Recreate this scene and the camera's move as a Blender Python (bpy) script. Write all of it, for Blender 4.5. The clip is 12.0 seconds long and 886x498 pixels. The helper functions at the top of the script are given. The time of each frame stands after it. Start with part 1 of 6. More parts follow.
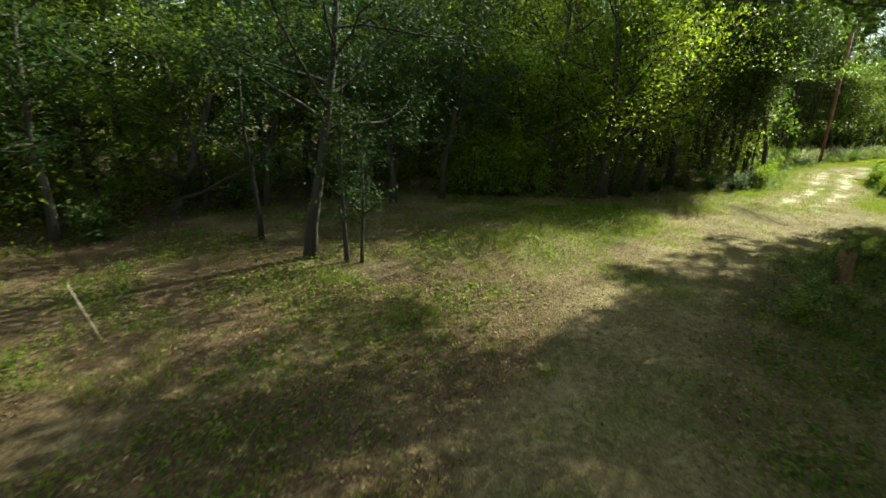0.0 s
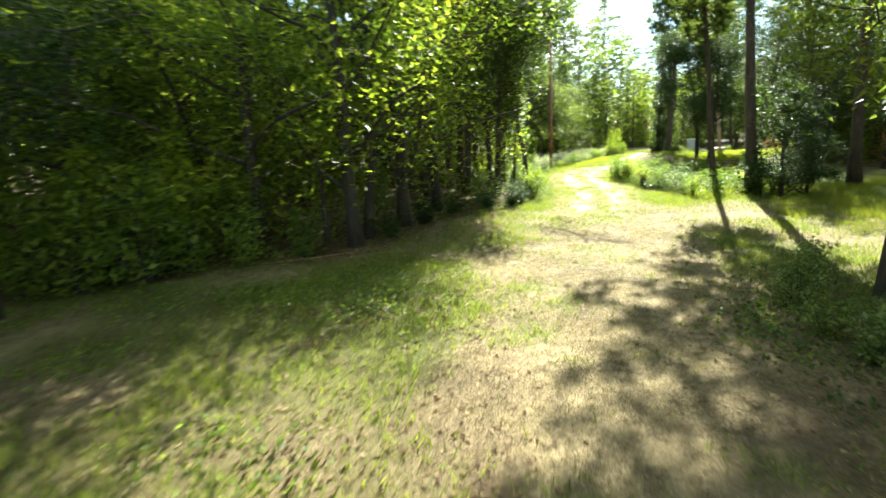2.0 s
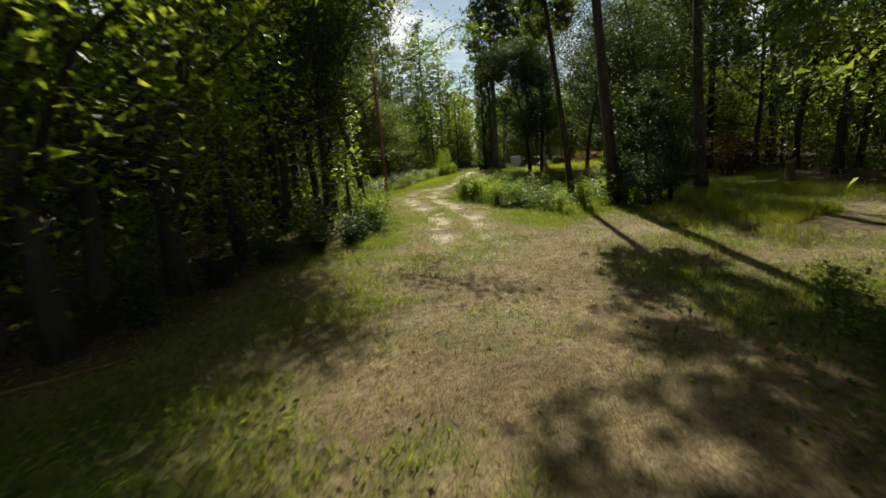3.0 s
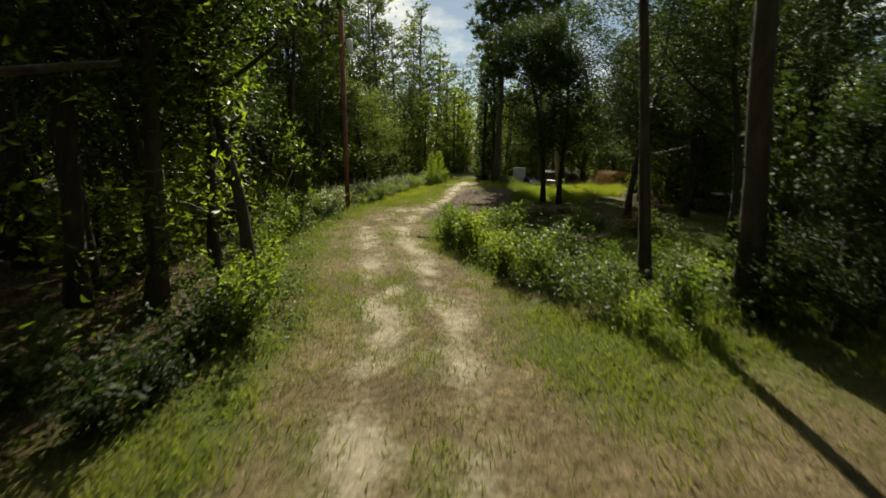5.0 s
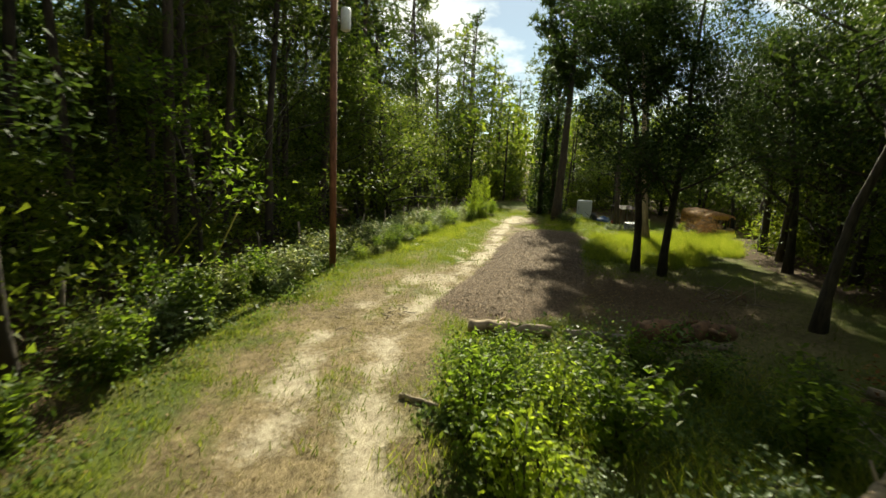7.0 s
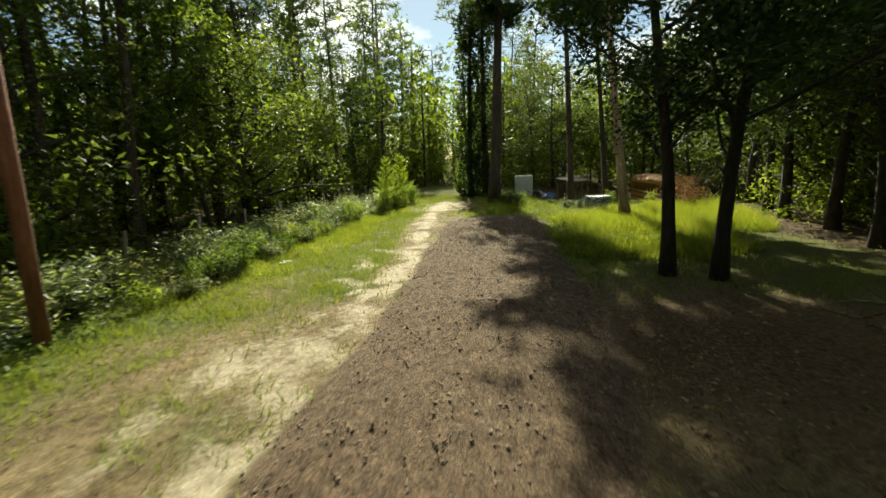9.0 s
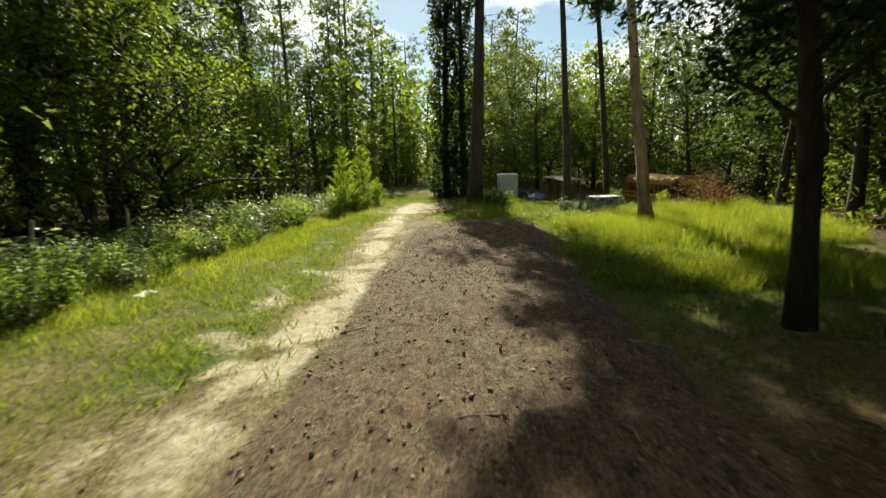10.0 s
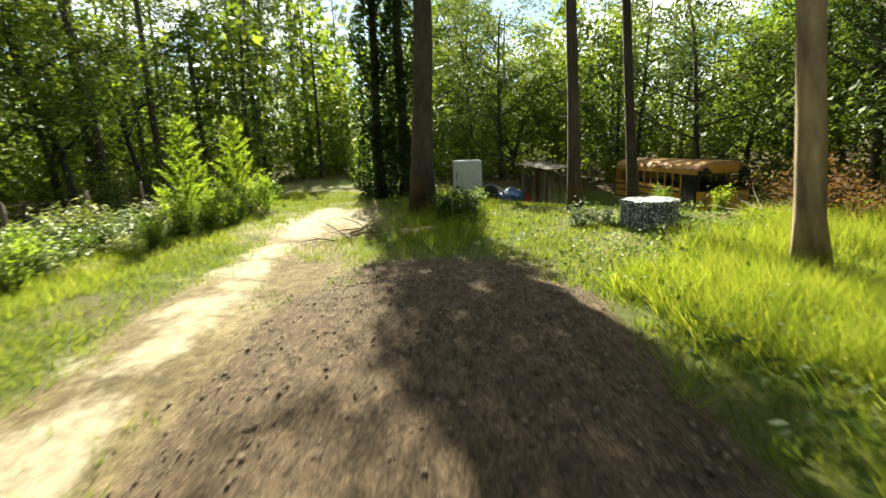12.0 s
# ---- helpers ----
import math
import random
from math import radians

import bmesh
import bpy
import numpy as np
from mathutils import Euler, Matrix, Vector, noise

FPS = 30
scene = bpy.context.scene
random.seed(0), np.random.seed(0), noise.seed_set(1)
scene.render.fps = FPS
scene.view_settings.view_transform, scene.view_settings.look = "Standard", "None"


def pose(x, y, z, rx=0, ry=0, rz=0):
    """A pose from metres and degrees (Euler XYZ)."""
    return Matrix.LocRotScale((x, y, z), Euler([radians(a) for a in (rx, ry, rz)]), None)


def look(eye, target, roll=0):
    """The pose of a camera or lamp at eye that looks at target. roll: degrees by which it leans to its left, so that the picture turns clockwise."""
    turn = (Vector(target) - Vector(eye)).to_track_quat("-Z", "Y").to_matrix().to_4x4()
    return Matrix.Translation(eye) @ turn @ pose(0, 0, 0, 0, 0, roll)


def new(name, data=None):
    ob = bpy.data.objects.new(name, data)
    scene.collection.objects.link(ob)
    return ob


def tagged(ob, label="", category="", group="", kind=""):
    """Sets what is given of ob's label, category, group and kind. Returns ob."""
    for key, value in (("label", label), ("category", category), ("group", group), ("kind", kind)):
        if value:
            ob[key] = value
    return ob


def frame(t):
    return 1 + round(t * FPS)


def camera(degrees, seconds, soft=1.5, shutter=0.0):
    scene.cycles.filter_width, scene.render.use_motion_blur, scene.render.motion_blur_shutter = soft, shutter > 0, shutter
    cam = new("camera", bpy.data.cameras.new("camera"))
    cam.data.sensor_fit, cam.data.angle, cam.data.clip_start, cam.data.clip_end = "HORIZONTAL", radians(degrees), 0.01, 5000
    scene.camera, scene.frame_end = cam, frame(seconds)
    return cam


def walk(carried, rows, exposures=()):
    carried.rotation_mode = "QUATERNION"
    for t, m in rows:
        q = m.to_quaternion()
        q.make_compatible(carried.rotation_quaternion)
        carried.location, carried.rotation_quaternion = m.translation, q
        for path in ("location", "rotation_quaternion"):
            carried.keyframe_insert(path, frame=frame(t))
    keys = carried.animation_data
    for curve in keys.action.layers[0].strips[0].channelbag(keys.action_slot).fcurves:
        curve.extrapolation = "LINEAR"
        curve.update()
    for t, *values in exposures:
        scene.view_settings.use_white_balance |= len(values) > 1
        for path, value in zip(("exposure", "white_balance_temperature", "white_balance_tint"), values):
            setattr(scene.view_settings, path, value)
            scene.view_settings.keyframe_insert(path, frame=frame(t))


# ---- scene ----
cam = camera(84.4, 12.0, soft=1.5, shutter=0.33)
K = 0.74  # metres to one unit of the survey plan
PATH = [
    (0, (-5.565, -7.797, 6.206), (-5.47, -5.889, 5.615), 1.7),
    (0.5, (-5.08, -4.366, 5.718), (-4.901, -2.459, 5.144), -1.3),
    (1, (-4.018, -1.01, 5.266), (-3.601, 0.889, 4.794), -4.6),
    (1.5, (-2.677, 2.58, 4.634), (-1.957, 4.384, 4.157), -2.2),
    (2, (-0.559, 6.324, 4.081), (0.477, 7.978, 3.644), -3.0),
    (2.5, (1.702, 9.726, 3.724), (3.054, 11.151, 3.349), -5.9),
    (2.7, (2.697, 10.845, 3.633), (4.154, 12.164, 3.261), -6.7),
    (4.3, (11.622, 17.463, 2.893), (13.303, 18.474, 2.503), -0.8),
    (4.5, (12.879, 18.246, 3.162), (14.539, 19.294, 2.777), -0.7),
    (5.0, (16.036, 20.138, 4.251), (17.601, 21.322, 3.863), 0.1),
    (5.5, (19.058, 21.977, 5.029), (20.554, 23.252, 4.66), 3.5),
    (6.0, (22.088, 23.969, 5.378), (23.517, 25.323, 5.025), 5.4),
    (6.5, (25.026, 26.089, 5.42), (26.442, 27.465, 5.101), 5.5),
    (7.0, (27.712, 28.269, 5.138), (29.159, 29.611, 4.815), 2.4),
    (7.5, (30.12, 30.263, 4.839), (31.598, 31.567, 4.501), -1.7),
    (7.7, (31.065, 31.048, 4.746), (32.566, 32.324, 4.403), -2.8),
    (9.3, (40.11, 36.995, 3.517), (41.753, 38.083, 3.175), -1.7),
    (9.5, (41.337, 37.723, 3.39), (42.99, 38.801, 3.061), -1.7),
    (10.0, (44.288, 39.513, 2.95), (45.969, 40.541, 2.607), -1.6),
    (10.5, (47.177, 41.056, 2.513), (48.86, 42.076, 2.154), -1.7),
    (11.0, (50.277, 42.641, 2.321), (51.975, 43.636, 1.963), -1.4),
    (11.5, (53.26, 44.129, 2.505), (54.977, 45.082, 2.125), -1.6),
    (12.0, (56.246, 45.701, 2.743), (58.015, 46.542, 2.338), -2.1),
]
EXPOSURE = [(t, e + 1.05, warm, tint) for t, e, warm, tint in (
    (0.0, 0.7, 6900, -14), (0.5, 0.7, 6900, -14), (1.0, 0.9, 6800, -10), (1.5, 1.45, 6500, -5), (2.0, 1.8, 6300, -2), (2.4, 1.75, 6300, -2),
    (2.7, 0.1, 6900, 0), (4.3, -0.7, 7300, 3), (5.0, -0.5, 7200, 3), (5.5, 0.08, 7400, 2), (6.0, -0.3, 7400, -1), (7.5, 0.33, 7500, -2),
    (9.5, 0.2, 7300, -3), (10.0, 0.22, 7300, -3), (10.5, -0.05, 7300, -3), (11.0, 0.22, 7200, -3), (11.5, 0.65, 7200, -3), (12.0, 1.0, 7200, -3))]
walk(cam, [(t, look(Vector(e) * K, Vector(a) * K, r)) for t, e, a, r in PATH], EXPOSURE)

# ---- sky and sun ----
SUN_HEADING, SUN_HEIGHT = 55.0, 34.0  # degrees clockwise from +y, degrees up
world = bpy.data.worlds.new("sky")
scene.world = world
world.use_nodes = True
wn, wl = world.node_tree.nodes, world.node_tree.links
wn.clear()
w_out, w_back, w_sky = wn.new("ShaderNodeOutputWorld"), wn.new("ShaderNodeBackground"), wn.new("ShaderNodeTexSky")
w_sky.sky_type, w_sky.sun_disc = "NISHITA", False
w_sky.sun_elevation, w_sky.sun_rotation = radians(SUN_HEIGHT), radians(SUN_HEADING)
w_sky.air_density, w_sky.dust_density, w_sky.ozone_density = 1.0, 0.3, 3.0
w_co, w_map, w_noise, w_ramp = (wn.new("ShaderNodeTexCoord"), wn.new("ShaderNodeMapping"), wn.new("ShaderNodeTexNoise"),
                                wn.new("ShaderNodeValToRGB"))
w_map.inputs["Scale"].default_value = (1.6, 1.6, 3.4)
w_noise.inputs["Scale"].default_value, w_noise.inputs["Detail"].default_value = 2.1, 7.0
w_noise.inputs["Roughness"].default_value = 0.58
w_ramp.color_ramp.elements[0].position, w_ramp.color_ramp.elements[1].position = 0.47, 0.61
w_mix = wn.new("ShaderNodeMix")
w_mix.data_type = "RGBA"
w_mix.inputs["B"].default_value = (13.5, 13.8, 14.2, 1)
wl.new(w_co.outputs["Generated"], w_map.inputs["Vector"])
wl.new(w_map.outputs["Vector"], w_noise.inputs["Vector"])
wl.new(w_noise.outputs["Fac"], w_ramp.inputs["Fac"])
wl.new(w_ramp.outputs["Color"], w_mix.inputs["Factor"])
wl.new(w_sky.outputs["Color"], w_mix.inputs["A"])
wl.new(w_mix.outputs["Result"], w_back.inputs["Color"])
wl.new(w_back.outputs["Background"], w_out.inputs["Surface"])
w_back.inputs["Strength"].default_value = 0.046

sun = new("sun", bpy.data.lights.new("sun", "SUN"))
sun.data.energy, sun.data.angle, sun.data.color = 5.0, radians(0.53), (1.0, 0.95, 0.84)
sun.matrix_world = look((0, 0, 0), (-math.sin(radians(SUN_HEADING)) * math.cos(radians(SUN_HEIGHT)),
                                    -math.cos(radians(SUN_HEADING)) * math.cos(radians(SUN_HEIGHT)), -math.sin(radians(SUN_HEIGHT))))

# ---- materials ----
def material(name):
    m = bpy.data.materials.new(name)
    m.use_nodes = True
    nt = m.node_tree
    return m, nt, nt.nodes["Principled BSDF"], nt.nodes["Material Output"]


def node(nt, kind, **values):
    n = nt.nodes.new("ShaderNode" + kind)
    for key, value in values.items():
        n.inputs[key].default_value = value
    return n


def noise_tex(nt, scale, detail=4.0, rough=0.55, co=None, stretch=None):
    n = node(nt, "TexNoise", Scale=scale, Detail=detail, Roughness=rough)
    if co is None:
        co = nt.nodes.new("ShaderNodeTexCoord").outputs["Object"]
    if stretch:
        mp = nt.nodes.new("ShaderNodeMapping")
        mp.inputs["Scale"].default_value = stretch
        nt.links.new(co, mp.inputs["Vector"])
        co = mp.outputs["Vector"]
    nt.links.new(co, n.inputs["Vector"])
    return n.outputs["Fac"]


def ramp(nt, fac, *stops):
    r = nt.nodes.new("ShaderNodeValToRGB")
    els = r.color_ramp.elements
    while len(els) < len(stops):
        els.new(0.5)
    for el, (pos, col) in zip(els, stops):
        el.position, el.color = pos, (*col, 1) if len(col) == 3 else col
    nt.links.new(fac, r.inputs["Fac"])
    return r.outputs["Color"]


def mixed(nt, fac, a, b, blend="MIX"):
    n = nt.nodes.new("ShaderNodeMix")
    n.data_type, n.blend_type = "RGBA", blend
    for key, value in (("Factor", fac), ("A", a), ("B", b)):
        if isinstance(value, tuple):
            n.inputs[key].default_value = (*value, 1)
        elif isinstance(value, (int, float)):
            n.inputs[key].default_value = value
        else:
            nt.links.new(value, n.inputs[key])
    return n.outputs["Result"]


def bump(nt, bsdf, height, strength, distance):
    b = node(nt, "Bump", Strength=strength, Distance=distance)
    nt.links.new(height, b.inputs["Height"])
    nt.links.new(b.outputs["Normal"], bsdf.inputs["Normal"])


def leaf_material(name, dark, mid, light, shine=0.45, through_share=0.45):
    """Leaves: each leaf its own shade, some light comes through them."""
    m, nt, bsdf, out = material(name)
    geo, info = nt.nodes.new("ShaderNodeNewGeometry"), nt.nodes.new("ShaderNodeObjectInfo")
    col = ramp(nt, geo.outputs["Random Per Island"], (0.0, dark), (0.55, mid), (1.0, light))
    tree = ramp(nt, info.outputs["Random"], (0.0, (0.60, 0.68, 0.62)), (0.5, (1.0, 1.0, 1.0)), (1.0, (1.40, 1.26, 0.95)))
    col = mixed(nt, 1.0, col, tree, "MULTIPLY")
    nt.links.new(col, bsdf.inputs["Base Color"])
    bsdf.inputs["Roughness"].default_value = shine
    bsdf.inputs["Specular IOR Level"].default_value = 0.10
    tr = nt.nodes.new("ShaderNodeBsdfTranslucent")
    warm = mixed(nt, 1.0, col, (2.25, 2.15, 1.15), "MULTIPLY")
    nt.links.new(warm, tr.inputs["Color"])
    mx = node(nt, "MixShader", Fac=through_share)
    nt.links.new(bsdf.outputs["BSDF"], mx.inputs[1])
    nt.links.new(tr.outputs["BSDF"], mx.inputs[2])
    nt.links.new(mx.outputs["Shader"], out.inputs["Surface"])
    return m


LEAF_OAK = leaf_material("leaf_oak", (0.040, 0.066, 0.012), (0.080, 0.116, 0.021), (0.150, 0.185, 0.036), 0.5, 0.55)
LEAF_PINE = leaf_material("leaf_pine", (0.024, 0.042, 0.013), (0.050, 0.078, 0.022), (0.100, 0.130, 0.040), 0.55, 0.38)
LEAF_UNDER = leaf_material("leaf_under", (0.054, 0.090, 0.014), (0.098, 0.148, 0.024), (0.175, 0.220, 0.040), 0.45, 0.58)
LEAF_BUSH = leaf_material("leaf_bush", (0.052, 0.082, 0.022), (0.092, 0.132, 0.040), (0.180, 0.220, 0.090), 0.45, 0.45)
LEAF_BRAMBLE = leaf_material("leaf_bramble", (0.070, 0.100, 0.040), (0.130, 0.170, 0.080), (0.270, 0.310, 0.190), 0.4, 0.35)
LEAF_FERN = leaf_material("leaf_fern", (0.085, 0.138, 0.024), (0.128, 0.192, 0.034), (0.195, 0.255, 0.055), 0.5, 0.5)
# Serves dark cedar and ivy, and oaks whose shade is put into colour.
LEAF_DARK_AND_SHADED = leaf_material("leaf_dark_and_shaded", (0.018, 0.034, 0.011), (0.033, 0.058, 0.017), (0.062, 0.094, 0.028), 0.6, 0.28)
# Leaves of the foremost trees, darkened to carry their shade in colour.
LEAF_SHADED = leaf_material("leaf_shaded", (0.012, 0.026, 0.009), (0.022, 0.044, 0.014), (0.042, 0.070, 0.022), 0.7, 0.15)
LEAF_DEAD = leaf_material("leaf_dead", (0.055, 0.028, 0.014), (0.120, 0.060, 0.030), (0.200, 0.120, 0.065), 0.8, 0.25)
GRASS = leaf_material("grass", (0.070, 0.100, 0.018), (0.125, 0.160, 0.028), (0.210, 0.215, 0.060), 0.55, 0.45)
GRASS_TALL = leaf_material("grass_tall", (0.060, 0.100, 0.015), (0.125, 0.172, 0.028), (0.260, 0.270, 0.075), 0.6, 0.45)
STRAW = leaf_material("straw", (0.130, 0.102, 0.052), (0.220, 0.180, 0.098), (0.350, 0.298, 0.172), 0.75, 0.25)
LEAF_PALE = leaf_material("leaf_pale", (0.08, 0.12, 0.05), (0.26, 0.29, 0.22), (0.42, 0.42, 0.40), 0.5, 0.2)
LITTER = leaf_material("litter", (0.060, 0.034, 0.016), (0.140, 0.085, 0.042), (0.300, 0.215, 0.120), 0.75, 0.15)


def bark_material(name, dark, light, scale=9.0, depth=0.03):
    m, nt, bsdf, out = material(name)
    info = nt.nodes.new("ShaderNodeObjectInfo")
    fine = noise_tex(nt, scale, 6, 0.65, stretch=(1, 1, 0.22))
    broad = noise_tex(nt, 1.3, 3, 0.5)
    col = ramp(nt, fine, (0.30, dark), (0.68, light))
    col = mixed(nt, 1.0, col, ramp(nt, broad, (0.3, (0.65, 0.66, 0.62)), (0.7, (1.15, 1.1, 1.0))), "MULTIPLY")
    col = mixed(nt, 1.0, col, ramp(nt, info.outputs["Random"], (0, (0.75, 0.75, 0.75)), (1, (1.2, 1.15, 1.1))), "MULTIPLY")
    nt.links.new(col, bsdf.inputs["Base Color"])
    bsdf.inputs["Roughness"].default_value = 0.9
    bump(nt, bsdf, fine, 0.9, depth)
    return m


BARK_PINE = bark_material("bark_pine", (0.024, 0.018, 0.014), (0.092, 0.070, 0.054), 8.0, 0.04)
BARK_OAK = bark_material("bark_oak", (0.020, 0.017, 0.013), (0.078, 0.066, 0.052), 13.0, 0.025)
# Oak bark again, with the shade on the trunks put into the colour.
BARK_SHADED = bark_material("bark_shaded", (0.012, 0.010, 0.008), (0.036, 0.030, 0.023), 13.0, 0.025)
BARK_BARE = bark_material("bark_bare", (0.130, 0.088, 0.058), (0.520, 0.410, 0.300), 4.0, 0.03)
WOOD_POLE = bark_material("pole_wood", (0.090, 0.035, 0.022), (0.230, 0.105, 0.068), 14.0, 0.008)
WOOD_GREY = bark_material("grey_wood", (0.110, 0.088, 0.068), (0.330, 0.280, 0.225), 11.0, 0.01)
WOOD_ROT = bark_material("rotten_wood", (0.045, 0.022, 0.012), (0.260, 0.150, 0.085), 7.0, 0.03)


def ground_material():
    """Leaf litter, mown straw, green turf, pale sand and turned dark earth, by the plan's masks."""
    m, nt, bsdf, out = material("ground")
    att = nt.nodes.new("ShaderNodeAttribute")
    att.attribute_name = "cover"
    sep = nt.nodes.new("ShaderNodeSeparateColor")
    nt.links.new(att.outputs["Color"], sep.inputs["Color"])
    co = nt.nodes.new("ShaderNodeTexCoord").outputs["Object"]
    n_fine = noise_tex(nt, 34.0, 6, 0.72, co)
    n_mid = noise_tex(nt, 5.5, 5, 0.65, co)
    n_big = noise_tex(nt, 0.55, 4, 0.55, co)
    vor = node(nt, "TexVoronoi", Scale=24.0)
    nt.links.new(co, vor.inputs["Vector"])
    straw = ramp(nt, n_fine, (0.30, (0.105, 0.082, 0.046)), (0.50, (0.215, 0.174, 0.104)), (0.70, (0.380, 0.320, 0.205)))
    straw = mixed(nt, 1.0, straw, ramp(nt, n_mid, (0.32, (0.50, 0.47, 0.43)), (0.66, (1.2, 1.15, 1.1))), "MULTIPLY")
    straw = mixed(nt, 1.0, straw, ramp(nt, n_big, (0.35, (0.70, 0.68, 0.64)), (0.62, (1.12, 1.1, 1.06))), "MULTIPLY")
    turf = ramp(nt, n_fine, (0.30, (0.045, 0.060, 0.014)), (0.55, (0.095, 0.125, 0.024)), (0.75, (0.170, 0.180, 0.050)))
    turf = mixed(nt, 1.0, turf, ramp(nt, n_big, (0.3, (0.75, 0.8, 0.8)), (0.7, (1.2, 1.1, 0.9))), "MULTIPLY")
    litter = ramp(nt, vor.outputs["Color"], (0.15, (0.030, 0.019, 0.010)), (0.5, (0.080, 0.050, 0.026)), (0.85, (0.190, 0.130, 0.075)))
    litter = mixed(nt, 0.5, litter, ramp(nt, n_fine, (0.3, (0.022, 0.015, 0.009)), (0.7, (0.120, 0.080, 0.045))))
    sand = ramp(nt, n_fine, (0.30, (0.300, 0.252, 0.180)), (0.55, (0.480, 0.420, 0.320)), (0.75, (0.620, 0.560, 0.450)))
    sand = mixed(nt, 1.0, sand, ramp(nt, n_mid, (0.28, (0.60, 0.57, 0.52)), (0.62, (1.05, 1.03, 1.0))), "MULTIPLY")
    earth = ramp(nt, n_fine, (0.32, (0.036, 0.025, 0.017)), (0.52, (0.142, 0.104, 0.072)), (0.72, (0.305, 0.240, 0.170)))
    earth = mixed(nt, 1.0, earth, ramp(nt, n_mid, (0.30, (0.60, 0.58, 0.56)), (0.7, (1.25, 1.2, 1.15))), "MULTIPLY")

    n_edge = noise_tex(nt, 9.0, 7, 0.75, co)

    # furrows run along the bed
    turn = node(nt, "Mapping", Rotation=(0, 0, radians(-28)))
    nt.links.new(co, turn.inputs["Vector"])
    furrow = noise_tex(nt, 11.0, 5, 0.7, turn.outputs["Vector"], stretch=(0.42, 1, 1))
    earth = mixed(nt, 1.0, earth, ramp(nt, furrow, (0.33, (0.50, 0.48, 0.46)), (0.52, (1.0, 0.98, 0.96)), (0.70, (1.30, 1.24, 1.18))), "MULTIPLY")
    # Holes are only dark spots in the colour, standing in for their shade.
    pit_shade = node(nt, "TexVoronoi", Scale=5.5)
    nt.links.new(co, pit_shade.inputs["Vector"])
    earth = mixed(nt, 1.0, earth, ramp(nt, pit_shade.outputs["Distance"], (0.07, (0.28, 0.26, 0.24)), (0.19, (1.0, 1.0, 1.0))), "MULTIPLY")

    def edge(mask, sharp=0.6, low=0.52, high=0.98):
        a = node(nt, "Math")
        a.operation = "MULTIPLY_ADD"
        nt.links.new(n_edge, a.inputs[0])
        a.inputs[1].default_value = sharp
        nt.links.new(mask, a.inputs[2])
        r = node(nt, "MapRange", **{"From Min": low, "From Max": high})
        nt.links.new(a.outputs[0], r.inputs["Value"])
        return r.outputs["Result"]

    col = mixed(nt, edge(sep.outputs["Green"]), straw, turf)
    col = mixed(nt, edge(att.outputs["Alpha"]), col, litter)
    col = mixed(nt, edge(sep.outputs["Red"], 1.5, 0.98, 1.42), col, sand)
    col = mixed(nt, edge(sep.outputs["Blue"], 0.3), col, earth)
    nt.links.new(col, bsdf.inputs["Base Color"])
    bsdf.inputs["Roughness"].default_value = 0.95
    bsdf.inputs["Specular IOR Level"].default_value = 0.15
    both = node(nt, "Math")
    both.operation = "ADD"
    nt.links.new(n_fine, both.inputs[0])
    nt.links.new(n_mid, both.inputs[1])
    clod = node(nt, "Math")
    clod.operation = "MULTIPLY"
    nt.links.new(furrow, clod.inputs[0])
    nt.links.new(sep.outputs["Blue"], clod.inputs[1])
    relief = node(nt, "Math")
    relief.operation = "MULTIPLY_ADD"
    relief.inputs[1].default_value = 1.4
    nt.links.new(clod.outputs[0], relief.inputs[0])
    nt.links.new(both.outputs[0], relief.inputs[2])
    bump(nt, bsdf, relief.outputs[0], 0.8, 0.06)
    return m


GROUND = ground_material()


def plain_material(name, col, rough=0.5, metal=0.0, wear=0.25, wear_col=None, scale=6.0, bump_size=0.0):
    m, nt, bsdf, out = material(name)
    n1, n2 = noise_tex(nt, scale, 5, 0.6), noise_tex(nt, scale * 9, 3, 0.6)
    dirty = wear_col or tuple(c * 0.45 for c in col)
    c = mixed(nt, ramp(nt, n1, (0.42, (0, 0, 0)), (0.75, (wear * 2, wear * 2, wear * 2))), col, dirty)
    c = mixed(nt, 1.0, c, ramp(nt, n2, (0.3, (0.86, 0.86, 0.86)), (0.7, (1.08, 1.08, 1.08))), "MULTIPLY")
    nt.links.new(c, bsdf.inputs["Base Color"])
    bsdf.inputs["Roughness"].default_value, bsdf.inputs["Metallic"].default_value = rough, metal
    if bump_size:
        bump(nt, bsdf, n2, 0.5, bump_size)
    return m


BUS_YELLOW = plain_material("bus_paint", (0.56, 0.29, 0.045), 0.45, 0, 0.35, (0.30, 0.15, 0.06), 1.6)
BUS_ROOF = plain_material("bus_roof_paint", (0.50, 0.26, 0.075), 0.75, 0, 0.6, (0.15, 0.065, 0.04), 0.9)
BUS_BLACK = plain_material("bus_trim", (0.020, 0.020, 0.020), 0.5)
BUS_INSIDE = plain_material("bus_inside", (0.10, 0.09, 0.075), 0.8)
RUBBER = plain_material("rubber", (0.025, 0.024, 0.023), 0.85, 0, 0.4, (0.12, 0.10, 0.08))
STEEL = plain_material("steel", (0.30, 0.30, 0.29), 0.45, 0.7, 0.4, (0.18, 0.09, 0.05))
WHITE_PANEL = plain_material("white_panel", (0.74, 0.74, 0.70), 0.5, 0, 0.25, (0.42, 0.43, 0.36), 1.2)
BLUE_TARP = plain_material("blue_tarp", (0.03, 0.085, 0.22), 0.45, 0, 0.3, None, 3.0, 0.01)
RED_PAINT = plain_material("red_paint", (0.33, 0.05, 0.03), 0.5, 0, 0.4)
